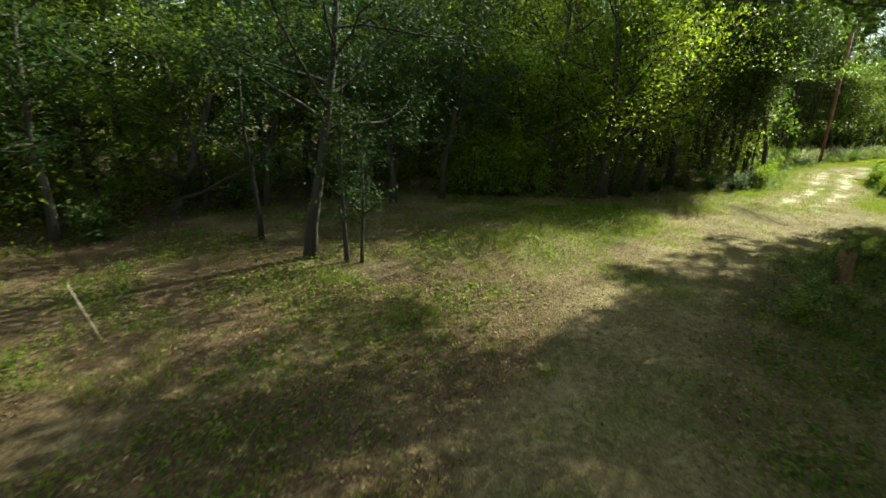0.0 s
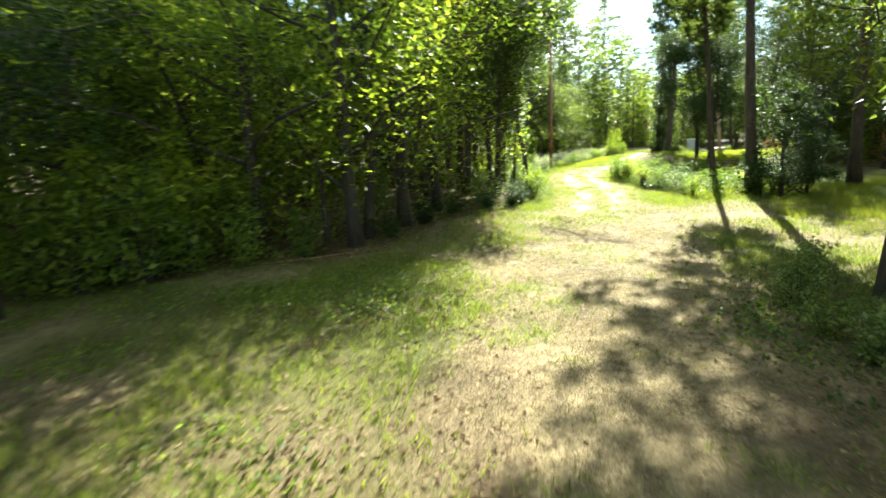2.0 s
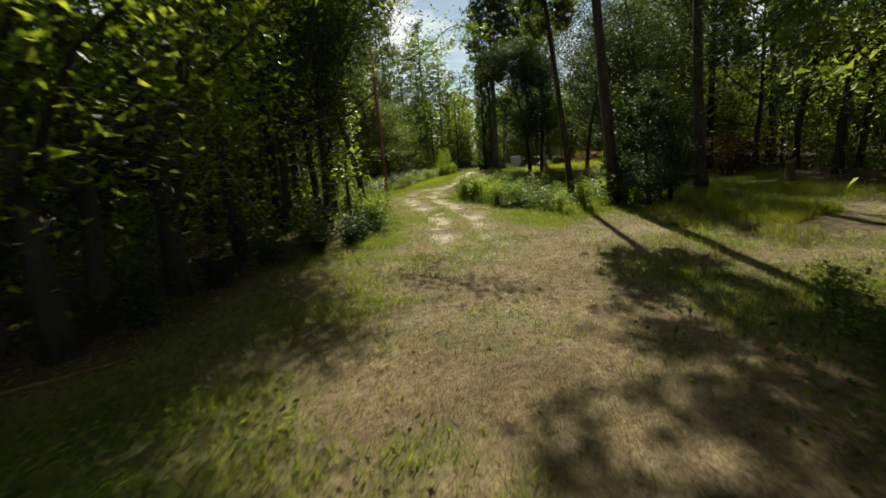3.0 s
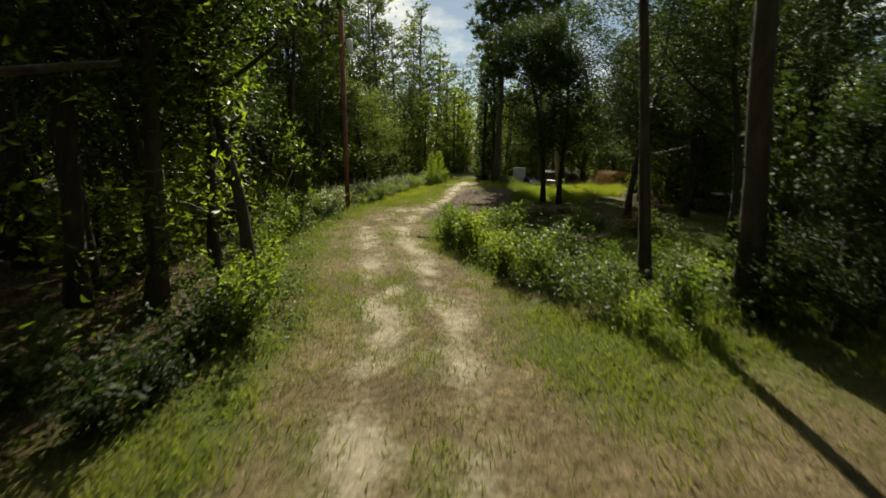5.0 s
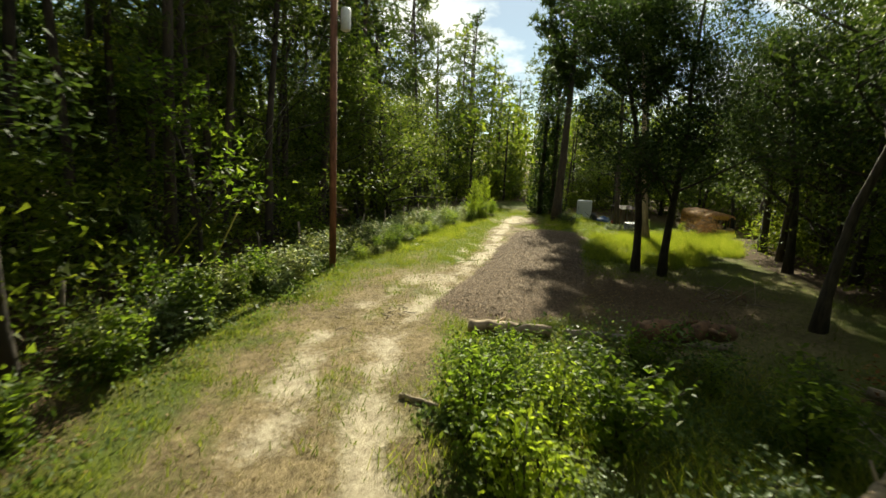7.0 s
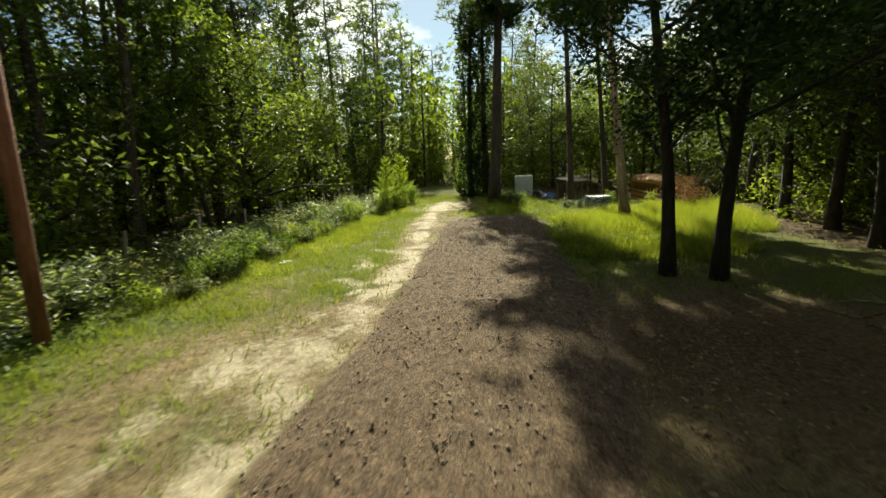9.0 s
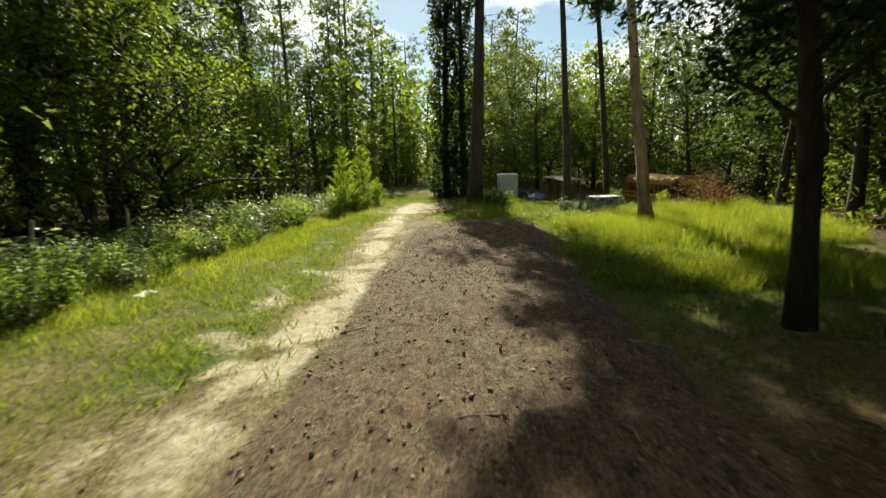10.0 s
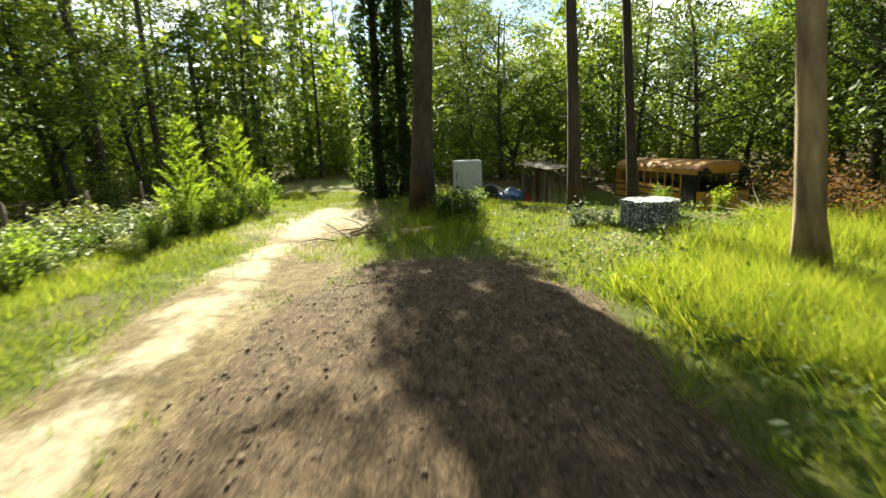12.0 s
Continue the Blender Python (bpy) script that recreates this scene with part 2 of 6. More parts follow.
TIN = plain_material("tin_roofing", (0.20, 0.185, 0.16), 0.7, 0.3, 0.5, (0.22, 0.11, 0.06), 2.0)
YELLOW_PLASTIC = plain_material("yellow_plastic", (0.42, 0.38, 0.05), 0.5, 0, 0.3)
PAPER = plain_material("white_rag", (0.78, 0.77, 0.74), 0.8, 0, 0.15)
GLASS_M, _nt, _bsdf, _out = material("glass")
_bsdf.inputs["Base Color"].default_value = (0.75, 0.80, 0.78, 1)
_bsdf.inputs["Roughness"].default_value, _bsdf.inputs["Transmission Weight"].default_value = 0.06, 1.0
_bsdf.inputs["IOR"].default_value = 1.1
CLOD = plain_material("earth_clod", (0.250, 0.190, 0.138), 0.95, 0, 0.5, (0.12, 0.088, 0.062), 8.0, 0.01)


def mottled_material():
    """A net of grey, white and black scraps."""
    m, nt, bsdf, out = material("mottled_scrap")
    v = node(nt, "TexVoronoi", Scale=30.0)
    nt.links.new(nt.nodes.new("ShaderNodeTexCoord").outputs["Object"], v.inputs["Vector"])
    sp = nt.nodes.new("ShaderNodeSeparateColor")
    nt.links.new(v.outputs["Color"], sp.inputs["Color"])
    r = ramp(nt, sp.outputs["Red"], (0.0, (0.02, 0.022, 0.026)), (0.55, (0.07, 0.08, 0.11)), (0.74, (0.30, 0.33, 0.40)), (0.9, (0.72, 0.73, 0.75)))
    nt.links.new(r, bsdf.inputs["Base Color"])
    bsdf.inputs["Roughness"].default_value = 0.4
    bump(nt, bsdf, v.outputs["Distance"], 0.8, 0.03)
    return m


MOTTLED = mottled_material()

# ---- making meshes ----
rng = np.random.default_rng(7)


def quick_mesh(name, verts, faces, mat, smooth=False):
    """A mesh from arrays of points and of faces that all have the same number of corners."""
    verts, faces = np.asarray(verts, np.float32), np.asarray(faces, np.int32)
    me = bpy.data.meshes.new(name)
    n, k = faces.shape
    me.vertices.add(len(verts))
    me.vertices.foreach_set("co", verts.ravel())
    me.loops.add(n * k)
    me.loops.foreach_set("vertex_index", faces.ravel())
    me.polygons.add(n)
    me.polygons.foreach_set("loop_start", np.arange(0, n * k, k, dtype=np.int32))
    me.polygons.foreach_set("loop_total", np.full(n, k, np.int32))
    if smooth:
        me.polygons.foreach_set("use_smooth", np.ones(n, bool))
    me.materials.append(mat)
    me.update(calc_edges=True)
    return me


def child(name, data, parent, label=""):
    ob = new(name, data)
    ob.parent = parent
    return tagged(ob, label)


def part(name, bm, mat, parent, label="", smooth=False):
    me = bpy.data.meshes.new(name)
    bm.to_mesh(me)
    bm.free()
    me.materials.append(mat)
    if smooth:
        me.polygons.foreach_set("use_smooth", np.ones(len(me.polygons), bool))
    return child(name, me, parent, label)


def join(*pieces):
    """Arrays of several pieces as one."""
    verts, faces, base = [], [], 0
    for v, f in pieces:
        verts.append(v)
        faces.append(f + base)
        base += len(v)
    return np.concatenate(verts), np.concatenate(faces)


def tube(points, radii, sides=8, rough=0.0, cap=True):
    """A tapering limb along points."""
    points, radii = np.asarray(points, float), np.asarray(radii, float)
    way = np.gradient(points, axis=0)
    way /= np.linalg.norm(way, axis=1, keepdims=True) + 1e-9
    ref = np.where(np.abs(way[:, 2:3]) > 0.9, np.array([[1.0, 0, 0]]), np.array([[0, 0, 1.0]]))
    a = np.cross(way, ref)
    a /= np.linalg.norm(a, axis=1, keepdims=True) + 1e-9
    b = np.cross(way, a)
    ang = np.arange(sides) * 2 * np.pi / sides
    ring = a[:, None] * np.cos(ang)[None, :, None] + b[:, None] * np.sin(ang)[None, :, None]
    r = radii[:, None] * (1 + rough * rng.normal(size=(len(points), sides)))
    v = (points[:, None] + ring * r[:, :, None]).reshape(-1, 3)
    i, j = np.meshgrid(np.arange(len(points) - 1), np.arange(sides), indexing="ij")
    q = np.stack([i * sides + j, i * sides + (j + 1) % sides, (i + 1) * sides + (j + 1) % sides, (i + 1) * sides + j], -1).reshape(-1, 4)
    if cap:
        n = len(v)
        v = np.concatenate([v, points[:1], points[-1:]])
        j = np.arange(sides)
        low = np.stack([np.full(sides, n), (j + 1) % sides, j, np.full(sides, n)], -1)
        top = (len(points) - 1) * sides
        high = np.stack([np.full(sides, n + 1), top + j, top + (j + 1) % sides, np.full(sides, n + 1)], -1)
        # the caps are closed with small quads between neighbouring spokes
        low[:, 3], high[:, 3] = (j - 1) % sides, top + (j + 2) % sides
        q = np.concatenate([q, low[::2], high[::2]]) if sides % 2 == 0 else q
    return v, q


def turns(n, up=0.0):
    """n random turns; up: how far the flat side of a leaf faces the sky."""
    normal = rng.normal(size=(n, 3))
    normal /= np.linalg.norm(normal, axis=1, keepdims=True)
    normal[:, 2] = np.abs(normal[:, 2]) + up
    normal /= np.linalg.norm(normal, axis=1, keepdims=True)
    side = np.cross(normal, rng.normal(size=(n, 3)))
    side /= np.linalg.norm(side, axis=1, keepdims=True) + 1e-9
    return side, np.cross(normal, side), normal


def slips(centres, size, width=0.5, up=0.4, spread=0.45):
    """Plain pointed leaves, a triangle each, for what stands farther off."""
    n = len(centres)
    side, along, normal = turns(n, up)
    s = (size * (1 + spread * rng.uniform(-1, 1, n)))[:, None]
    base = centres - along * s * 0.5
    v = np.stack([base - side * s * width * 0.5, base + side * s * width * 0.5, base + along * s], 1).reshape(-1, 3)
    return v, np.arange(n * 3).reshape(-1, 3)


def leaves(centres, size, width=0.5, up=0.4, spread=0.45):
    """Pointed leaves, folded along the middle."""
    n = len(centres)
    side, along, normal = turns(n, up)
    s = (size * (1 + spread * rng.uniform(-1, 1, n)))[:, None]
    w, fold = s * width * 0.5, s * 0.10
    base = centres - along * s * 0.5
    v = np.stack([base, centres + side * w + normal * fold, base + along * s, centres - side * w + normal * fold], 1).reshape(-1, 3)
    i = np.arange(n)[:, None] * 4
    return v, np.concatenate([i + np.array([[0, 1, 2]]), i + np.array([[0, 2, 3]])])


def spikes(centres, length, width, count, lift=0.35):
    """Tufts of needles or blades: count thin triangles from each centre."""
    n = len(centres) * count
    c = np.repeat(centres, count, 0)
    d = rng.normal(size=(n, 3))
    d[:, 2] += lift * 2
    d /= np.linalg.norm(d, axis=1, keepdims=True)
    s = np.cross(d, rng.normal(size=(n, 3)))
    s /= np.linalg.norm(s, axis=1, keepdims=True) + 1e-9
    ln = (length * rng.uniform(0.6, 1.15, n))[:, None]
    v = np.stack([c - s * width * 0.5, c + s * width * 0.5, c + d * ln], 1).reshape(-1, 3)
    return v, np.arange(n * 3).reshape(-1, 3)


def value_noise(x, y, seed=0):
    """Smooth noise between -1 and 1."""
    xi, yi = np.floor(x).astype(np.int64), np.floor(y).astype(np.int64)
    fx, fy = x - xi, y - yi
    fx, fy = fx * fx * (3 - 2 * fx), fy * fy * (3 - 2 * fy)

    def h(a, b):
        k = (a * 374761393 + b * 668265263 + seed * 974711) & 0x7FFFFFFF
        k = ((k ^ (k >> 13)) * 1274126177) & 0x7FFFFFFF
        return ((k ^ (k >> 16)) & 0xFFFF) / 32767.5 - 1

    return (h(xi, yi) * (1 - fx) + h(xi + 1, yi) * fx) * (1 - fy) + (h(xi, yi + 1) * (1 - fx) + h(xi + 1, yi + 1) * fx) * fy


def rough_noise(x, y, seed=0, octaves=4):
    total, amp = 0, 1.0
    for o in range(octaves):
        total = total + amp * value_noise(x * 2 ** o + 17.3 * o, y * 2 ** o - 9.1 * o, seed + o)
        amp *= 0.5
    return total / 1.9


# ---- the plan ----
TRACK = K * np.array([(-11, -40), (-5.5, -12), (-2.2, 0), (2.6, 7.2), (7.4, 12.8), (12, 16.9), (16, 20.2), (20.5, 23.8), (25.5, 28), (30, 33), (33.5, 37),
                      (37.5, 40.8), (42, 42.8), (47, 44.6), (50.5, 46.3), (55, 48.9), (60.4, 52.6), (66, 55.8), (73, 59.5), (81, 64.3), (95, 73), (125, 92), (170, 120)])
BED = K * np.array([(38.9, 37.7), (41.9, 38.8), (47.4, 40.9), (52.4, 43.6), (56.9, 46.1), (61.4, 48.3), (65.0, 50.0)])
LEFT_EDGE = K * np.array([(-27, -40), (-25, 0), (-20.5, 10.5), (-17, 18.5), (-11, 24), (-6, 26.8), (-2, 26.5), (2.5, 25.5), (6, 24.3), (10, 26.3), (15, 29), (19.5, 30.5), (23, 33.2), (27, 38.6), (32, 45),
                          (38, 51.5), (47, 57.5), (57, 64), (66, 69.5), (75, 74), (88, 80.5), (97, 81), (102, 79)])
RIGHT_EDGE = K * np.array([(10, -40), (11.5, 2), (16, 5), (24, 8), (31, 9), (41, 11.5), (50, 15), (53, 22), (57, 29), (66, 35), (76, 38), (90, 37), (100, 42),
                           (104, 52), (96, 60), (87, 62.5), (97, 69), (103, 76)])
THICKET = K * np.array([(27.5, 22.5), (29, 26), (32, 31), (34.9, 35.0), (37.6, 36.2), (39.8, 34.4), (42, 30.5), (41.5, 26), (37, 22), (31, 19.5)])


def along_line(line, x, y):
    """Distance to the left (+) or right (-) of a line, and how far along it."""
    best, side, run = np.full(np.shape(x), 1e9), np.zeros(np.shape(x)), np.zeros(np.shape(x))
    start = 0.0
    for (ax, ay), (bx, by) in zip(line[:-1], line[1:]):
        dx, dy = bx - ax, by - ay
        ln = math.hypot(dx, dy)
        t = np.clip(((x - ax) * dx + (y - ay) * dy) / ln ** 2, 0, 1)
        px, py = x - ax - t * dx, y - ay - t * dy
        d = np.hypot(px, py)
        near = d < best
        best = np.where(near, d, best)
        side = np.where(near, np.where(dx * py - dy * px >= 0, d, -d), side)
        run = np.where(near, start + t * ln, run)
        start += ln
    return side, run


# the track is counted from a place 18.3 m before its first bend
TRACK_START = float(np.sum(np.hypot(*np.diff(TRACK[:7], axis=0).T))) - 18.3


def track_at(x, y):
    side, run = along_line(TRACK, x, y)
    return side, run - TRACK_START


def inside(poly, x, y):
    r = np.zeros(np.shape(x), bool)
    for (ax, ay), (bx, by) in zip(poly, np.roll(poly, -1, 0)):
        r ^= ((ay > y) != (by > y)) & (x < (bx - ax) * (y - ay) / (by - ay + 1e-12) + ax)
    return r


OPEN = np.concatenate([LEFT_EDGE, RIGHT_EDGE[::-1]])


def edge_distance(x, y):
    """Metres outside (+) or inside (-) the open ground."""
    d = np.minimum(np.abs(along_line(LEFT_EDGE, x, y)[0]), np.abs(along_line(RIGHT_EDGE, x, y)[0]))
    return np.where(inside(OPEN, x, y), -d, d)


def step(a, b, v):
    t = np.clip((v - a) / (b - a), 0, 1)
    return t * t * (3 - 2 * t)


def bed_share(x, y):
    d, run = along_line(BED, x, y)
    ln = np.sum(np.hypot(*np.diff(BED, axis=0).T))
    half = 1.95 + 0.38 * step(0, ln * 0.35, run) + 0.25 * step(ln * 0.75, ln, run) + 0.18 * rough_noise(x * 0.8, y * 0.8, 3, 3)
    fade = step(-0.5, 4.0, run + 1.5 * rough_noise(x * 0.9, y * 0.9, 33, 3)) * (1 - 0.6 * step(ln - 1.2, ln, run))
    return np.clip(1 - np.abs(d) / half, 0, 1) * fade, d, run


def height(x, y):
    """The lie of the land."""
    x, y = np.asarray(x, float), np.asarray(y, float)
    d, run = track_at(x, y)
    out = edge_distance(x, y)
    z = 0.05 * rough_noise(x * 0.18, y * 0.18, 11, 3) + 0.025 * rough_noise(x * 1.1, y * 1.1, 5, 3)
    gauge = 0.72
    z = z - 0.05 * np.exp(-((np.abs(d) - gauge) / 0.22) ** 2) * step(20, 28, run) + 0.02 * np.exp(-(d / 0.4) ** 2)
    share, bd, brun = bed_share(x, y)
    rows = np.sin(bd * 2 * np.pi / 0.34 + 0.6 * value_noise(x * 2, y * 2, 31))
    z = z + step(0.0, 0.55, share) * (0.19 + 0.012 * rows + 0.030 * rough_noise(x * 4.5, y * 4.5, 21, 3) + 0.030 * rough_noise(brun * 1.6, bd * 6.0, 27, 2) - 0.04 * (value_noise(x * 7.0, y * 7.0, 25) > 0.66))
    z = z + step(0, 3, out) * (0.10 * rough_noise(x * 0.5, y * 0.5, 8, 3) + 0.06)
    z = z - 1.55 * (1 - step(4.0, 13.5, np.hypot(x - K * 94.5, y - K * 45.5)))
    far = np.hypot(x - 30, y - 28)
    return z + step(120, 600, far) * 2.0


def covers(x, y):
    """Shares of pale sand, green turf, turned earth and leaf litter."""
    d, run = track_at(x, y)
    out = edge_distance(x, y)
    n = rough_noise(x * 0.55, y * 0.55, 41, 4)
    m = rough_noise(x * 1.7, y * 1.7, 47, 3)
    late = step(K * 40, K * 49, x)
    wob = 0.16 * rough_noise(x * 0.9, y * 0.9, 53, 3)
    rut = np.exp(-((np.abs(d + 1.6 * wob) - 0.70) / 0.40) ** 2) * step(17, 27, run) * (1 - late)
    end = 1 - step(K * 72, K * 79, x)
    strip = end * np.exp(-((d + 0.10 + 2.0 * wob) / 0.33) ** 4) * late
    spill = end * late * np.exp(-((d - 0.8) / 0.8) ** 2) * (n > 0.0)
    sand = rut * (0.42 + 0.6 * m) + strip * (0.58 + 0.8 * m) + spill * (0.10 + 0.7 * m) + 0.42 * np.exp(-(d / 1.7) ** 2) * (0.3 + m) * step(6, 14, run)
    sand = sand + 0.45 * np.exp(-((x - K * 72) ** 2 + (y - K * 58.8) ** 2) / (2 * 2.2 ** 2))
    green_left = step(0.15, 0.9, d) * late + step(1.5, 2.6, d) * (1 - late) * step(14, 24, run)
    green_right = step(1.2, 2.2, -d) * step(20, 26, run)
    green = np.clip(green_left + green_right, 0, 1) * (0.62 + 0.5 * n)
    start = 1 - step(16, 26, run)
    band = step(1.2, 3.0, d + 1.2 * n) * start * step(K * 5, K * 12, y + 0.5 * x)
    green = np.maximum(green, band * (0.45 + 0.55 * n))
    green = np.maximum(green, (1 - end) * (0.55 + 0.5 * n))
    green = np.maximum(green, step(2.0, 3.2, -d) * start * (0.42 + 0.5 * n))
    green = np.maximum(green, np.clip(0.20 + 0.55 * n + 0.40 * m, 0, 0.8))
    middle = np.exp(-(d / 0.40) ** 2) + step(0.95, 1.5, np.abs(d))
    green = np.maximum(green, np.clip(middle, 0, 1) * (0.24 + 0.7 * m) * step(20, 27, run) * (1 - late))
    bare = np.exp(-((x - K * 49) ** 2 + (y - K * 36.5) ** 2) / (2 * 3.0 ** 2))
    green = green * (1 - bare)
    share = bed_share(x, y)[0]
    litter = np.clip(step(-2.2, 0.6, out + 1.2 * n), 0, 1) * 0.95
    litter = np.maximum(litter, (0.72 + 0.5 * n) * start * step(0.6, 2.2, d) * (1 - step(K * 5, K * 13, y + 0.5 * x + 2.0 * m)))
    litter = np.maximum(litter, 0.35 * start * step(0.1, 0.6, n) + 0.42 * (1 - step(6, 14, run)) * step(0.8, 1.6, np.abs(d)))
    litter = np.maximum(litter, 0.7 * bare)
    return np.stack([np.clip(sand, 0, 1), np.clip(green, 0, 1), np.clip(step(0.0, 0.25, share), 0, 1), np.clip(litter, 0, 1)], -1)


# ---- the ground, one sheet to the horizon ----
def spread_axis(lo, hi, fine, bed_lo, bed_hi):
    mid = np.concatenate([np.arange(lo, bed_lo, fine), np.arange(bed_lo, bed_hi, 0.10), np.arange(bed_hi, hi, fine)])
    grow = fine * np.cumsum(1.28 ** np.arange(1, 36))
    grow = grow[grow < 1500]
    return np.concatenate([lo - grow[::-1], mid, hi + grow])


def build_ground():
    xs, ys = spread_axis(-17, 58, 0.30, 36, 48.8), spread_axis(-6, 48, 0.30, 29.5, 38.0)
    gx, gy = np.meshgrid(xs, ys, indexing="ij")
    fx, fy = gx.ravel(), gy.ravel()
    v = np.stack([fx, fy, height(fx, fy)], -1)
    i, j = np.meshgrid(np.arange(len(xs) - 1), np.arange(len(ys) - 1), indexing="ij")
    w = len(ys)
    q = np.stack([i * w + j, (i + 1) * w + j, (i + 1) * w + j + 1, i * w + j + 1], -1).reshape(-1, 4)
    me = quick_mesh("ground", v, q, GROUND, smooth=True)
    col = me.color_attributes.new("cover", "FLOAT_COLOR", "POINT")
    col.data.foreach_set("color", covers(fx, fy).astype(np.float32).ravel())
    tagged(new("ground", me), "forest ground of sand track, mown grass, turned earth and leaf litter", "ground", kind="structure")


build_ground()


# ---- a survey raster of the plan, for quick look-ups ----
RASTER_X, RASTER_Y, CELL = -80.0, -65.0, 0.25
_gx, _gy = np.meshgrid(np.arange(RASTER_X, 175, CELL), np.arange(RASTER_Y, 155, CELL), indexing="ij")
_near = (np.abs(_gx - 33) < 62) & (np.abs(_gy - 30) < 58)


def surveyed(f, width=0):
    out = np.zeros(_gx.shape + ((width,) if width else ()), np.float32)
    out[_near] = f(_gx[_near], _gy[_near])
    return out


R_HEIGHT, R_COVER, R_BED = surveyed(height), surveyed(covers, 4), surveyed(lambda a, b: bed_share(a, b)[0])
R_SIDE = surveyed(lambda a, b: along_line(TRACK, a, b)[0])
R_EDGE = np.full(_gx.shape, 60, np.float32)
R_EDGE[::4, ::4] = edge_distance(_gx[::4, ::4], _gy[::4, ::4])
for k in (1, 2, 3):
    R_EDGE[k::4, ::4] = R_EDGE[::4, ::4][:R_EDGE[k::4, ::4].shape[0]]
for k in (1, 2, 3):
    R_EDGE[:, k::4] = R_EDGE[:, ::4][:, :R_EDGE[:, k::4].shape[1]]
R_EDGE[_near] = edge_distance(_gx[_near], _gy[_near])


def look_up(raster, x, y):
    i = np.clip(((np.asarray(x) - RASTER_X) / CELL).round().astype(int), 0, raster.shape[0] - 1)
    j = np.clip(((np.asarray(y) - RASTER_Y) / CELL).round().astype(int), 0, raster.shape[1] - 1)
    return raster[i, j]


def lie(x, y):
    """The ground's height between the raster's points."""
    u, v = (np.asarray(x) - RASTER_X) / CELL, (np.asarray(y) - RASTER_Y) / CELL
    i, j = np.clip(u.astype(int), 0, _gx.shape[0] - 2), np.clip(v.astype(int), 0, _gx.shape[1] - 2)
    a, b = u - i, v - j
    return (R_HEIGHT[i, j] * (1 - a) + R_HEIGHT[i + 1, j] * a) * (1 - b) + (R_HEIGHT[i, j + 1] * (1 - a) + R_HEIGHT[i + 1, j + 1] * a) * b


def z_at(x, y):
    return float(lie(np.array([x]), np.array([y]))[0])


def out_at(x, y):
    return float(look_up(R_EDGE, x, y))


# ---- grass and litter ----
def blades(x, y, tall, width, lean, mat, name, label, category):
    """One sheet of single grass blades, each a thin bent sliver."""
    n = len(x)
    ang, a2 = rng.uniform(0, 2 * np.pi, n), rng.uniform(0, 2 * np.pi, n)
    tall = tall * rng.uniform(0.45, 1.2, n)
    z = lie(x, y)
    base = np.stack([x, y, z - 0.01], -1)
    s = np.stack([np.cos(ang), np.sin(ang), np.zeros(n)], -1) * (width * rng.uniform(0.6, 1.3, n))[:, None] * 0.5
    off = np.stack([np.cos(a2), np.sin(a2), np.zeros(n)], -1) * (tall * lean * rng.uniform(0.3, 1.3, n))[:, None]
    tip = base + off + np.stack([np.zeros(n), np.zeros(n), tall], -1)
    v = np.stack([base - s, base + s, tip], 1).reshape(-1, 3)
    me = quick_mesh(name, v, np.arange(n * 3).reshape(-1, 3), mat)
    return tagged(new(name, me), label, category, kind="stuff")


def scatter(n, x0, x1, y0, y1, chance):
    """n random places, thinned by a chance between 0 and 1."""
    x, y = rng.uniform(x0, x1, n), rng.uniform(y0, y1, n)
    keep = rng.uniform(size=n) < chance(x, y)
    return x[keep], y[keep]


def clumpy(x, y, seed):
    return np.clip(0.55 + 0.9 * rough_noise(x * 1.6, y * 1.6, seed, 3), 0, 1)


def turf_chance(x, y):
    c = look_up(R_COVER, x, y)
    near = np.exp(-(np.maximum(np.abs(look_up(R_SIDE, x, y)) - 5, 0) / 4) ** 2)
    return np.clip(c[:, 1] * 1.8 - 0.2, 0, 1) * (1 - c[:, 2]) * (1 - c[:, 0]) * (1 - 0.85 * c[:, 3]) * clumpy(x, y, 61) * near


x, y = scatter(2900000, -18, 62, -6, 52, turf_chance)
blades(x, y, 0.14, 0.020, 0.8, GRASS, "turf_grass", "short green and yellowing grass beside the sandy track", "grass")


def straw_chance(x, y):
    c = look_up(R_COVER, x, y)
    near = np.exp(-(np.maximum(np.abs(look_up(R_SIDE, x, y)) - 3, 0) / 2.5) ** 2)
    return np.clip(1 - c[:, 1] - c[:, 2] * 2 - c[:, 0] * 1.2, 0, 1) * (1 - 0.6 * c[:, 3]) * near * (1 - step(36, 42, x)) * clumpy(x, y, 67)


x, y = scatter(1750000, -9, 42, -6, 36, straw_chance)
blades(x, y, 0.06, 0.013, 1.6, STRAW, "dry_grass", "dry tan mown grass lying on the track", "grass")

FIELD = K * np.array([(57.0, 42.2), (60.5, 44.3), (64, 45.7), (68, 46.0), (73, 44.2), (78, 42.2), (79, 39.8), (73, 37.5), (64, 36), (57, 36.5)])
HEDGE_GRASS = K * np.array([(44, 50.5), (54, 56), (66, 62), (70, 60.5), (62, 56.5), (54, 52), (46, 48.5)])
ROADSIDE = K * np.array([(66.5, 52.5), (74, 56), (84, 62), (96, 70), (98, 68), (88, 60), (80, 53.5), (70, 50.5)])
GLADE = K * np.array([(24.5, 17.2), (27, 19.5), (31, 20), (36, 19), (42, 17.5), (46, 15.8), (42, 12.5), (35, 10.8), (28, 11.5), (22, 13.2)])


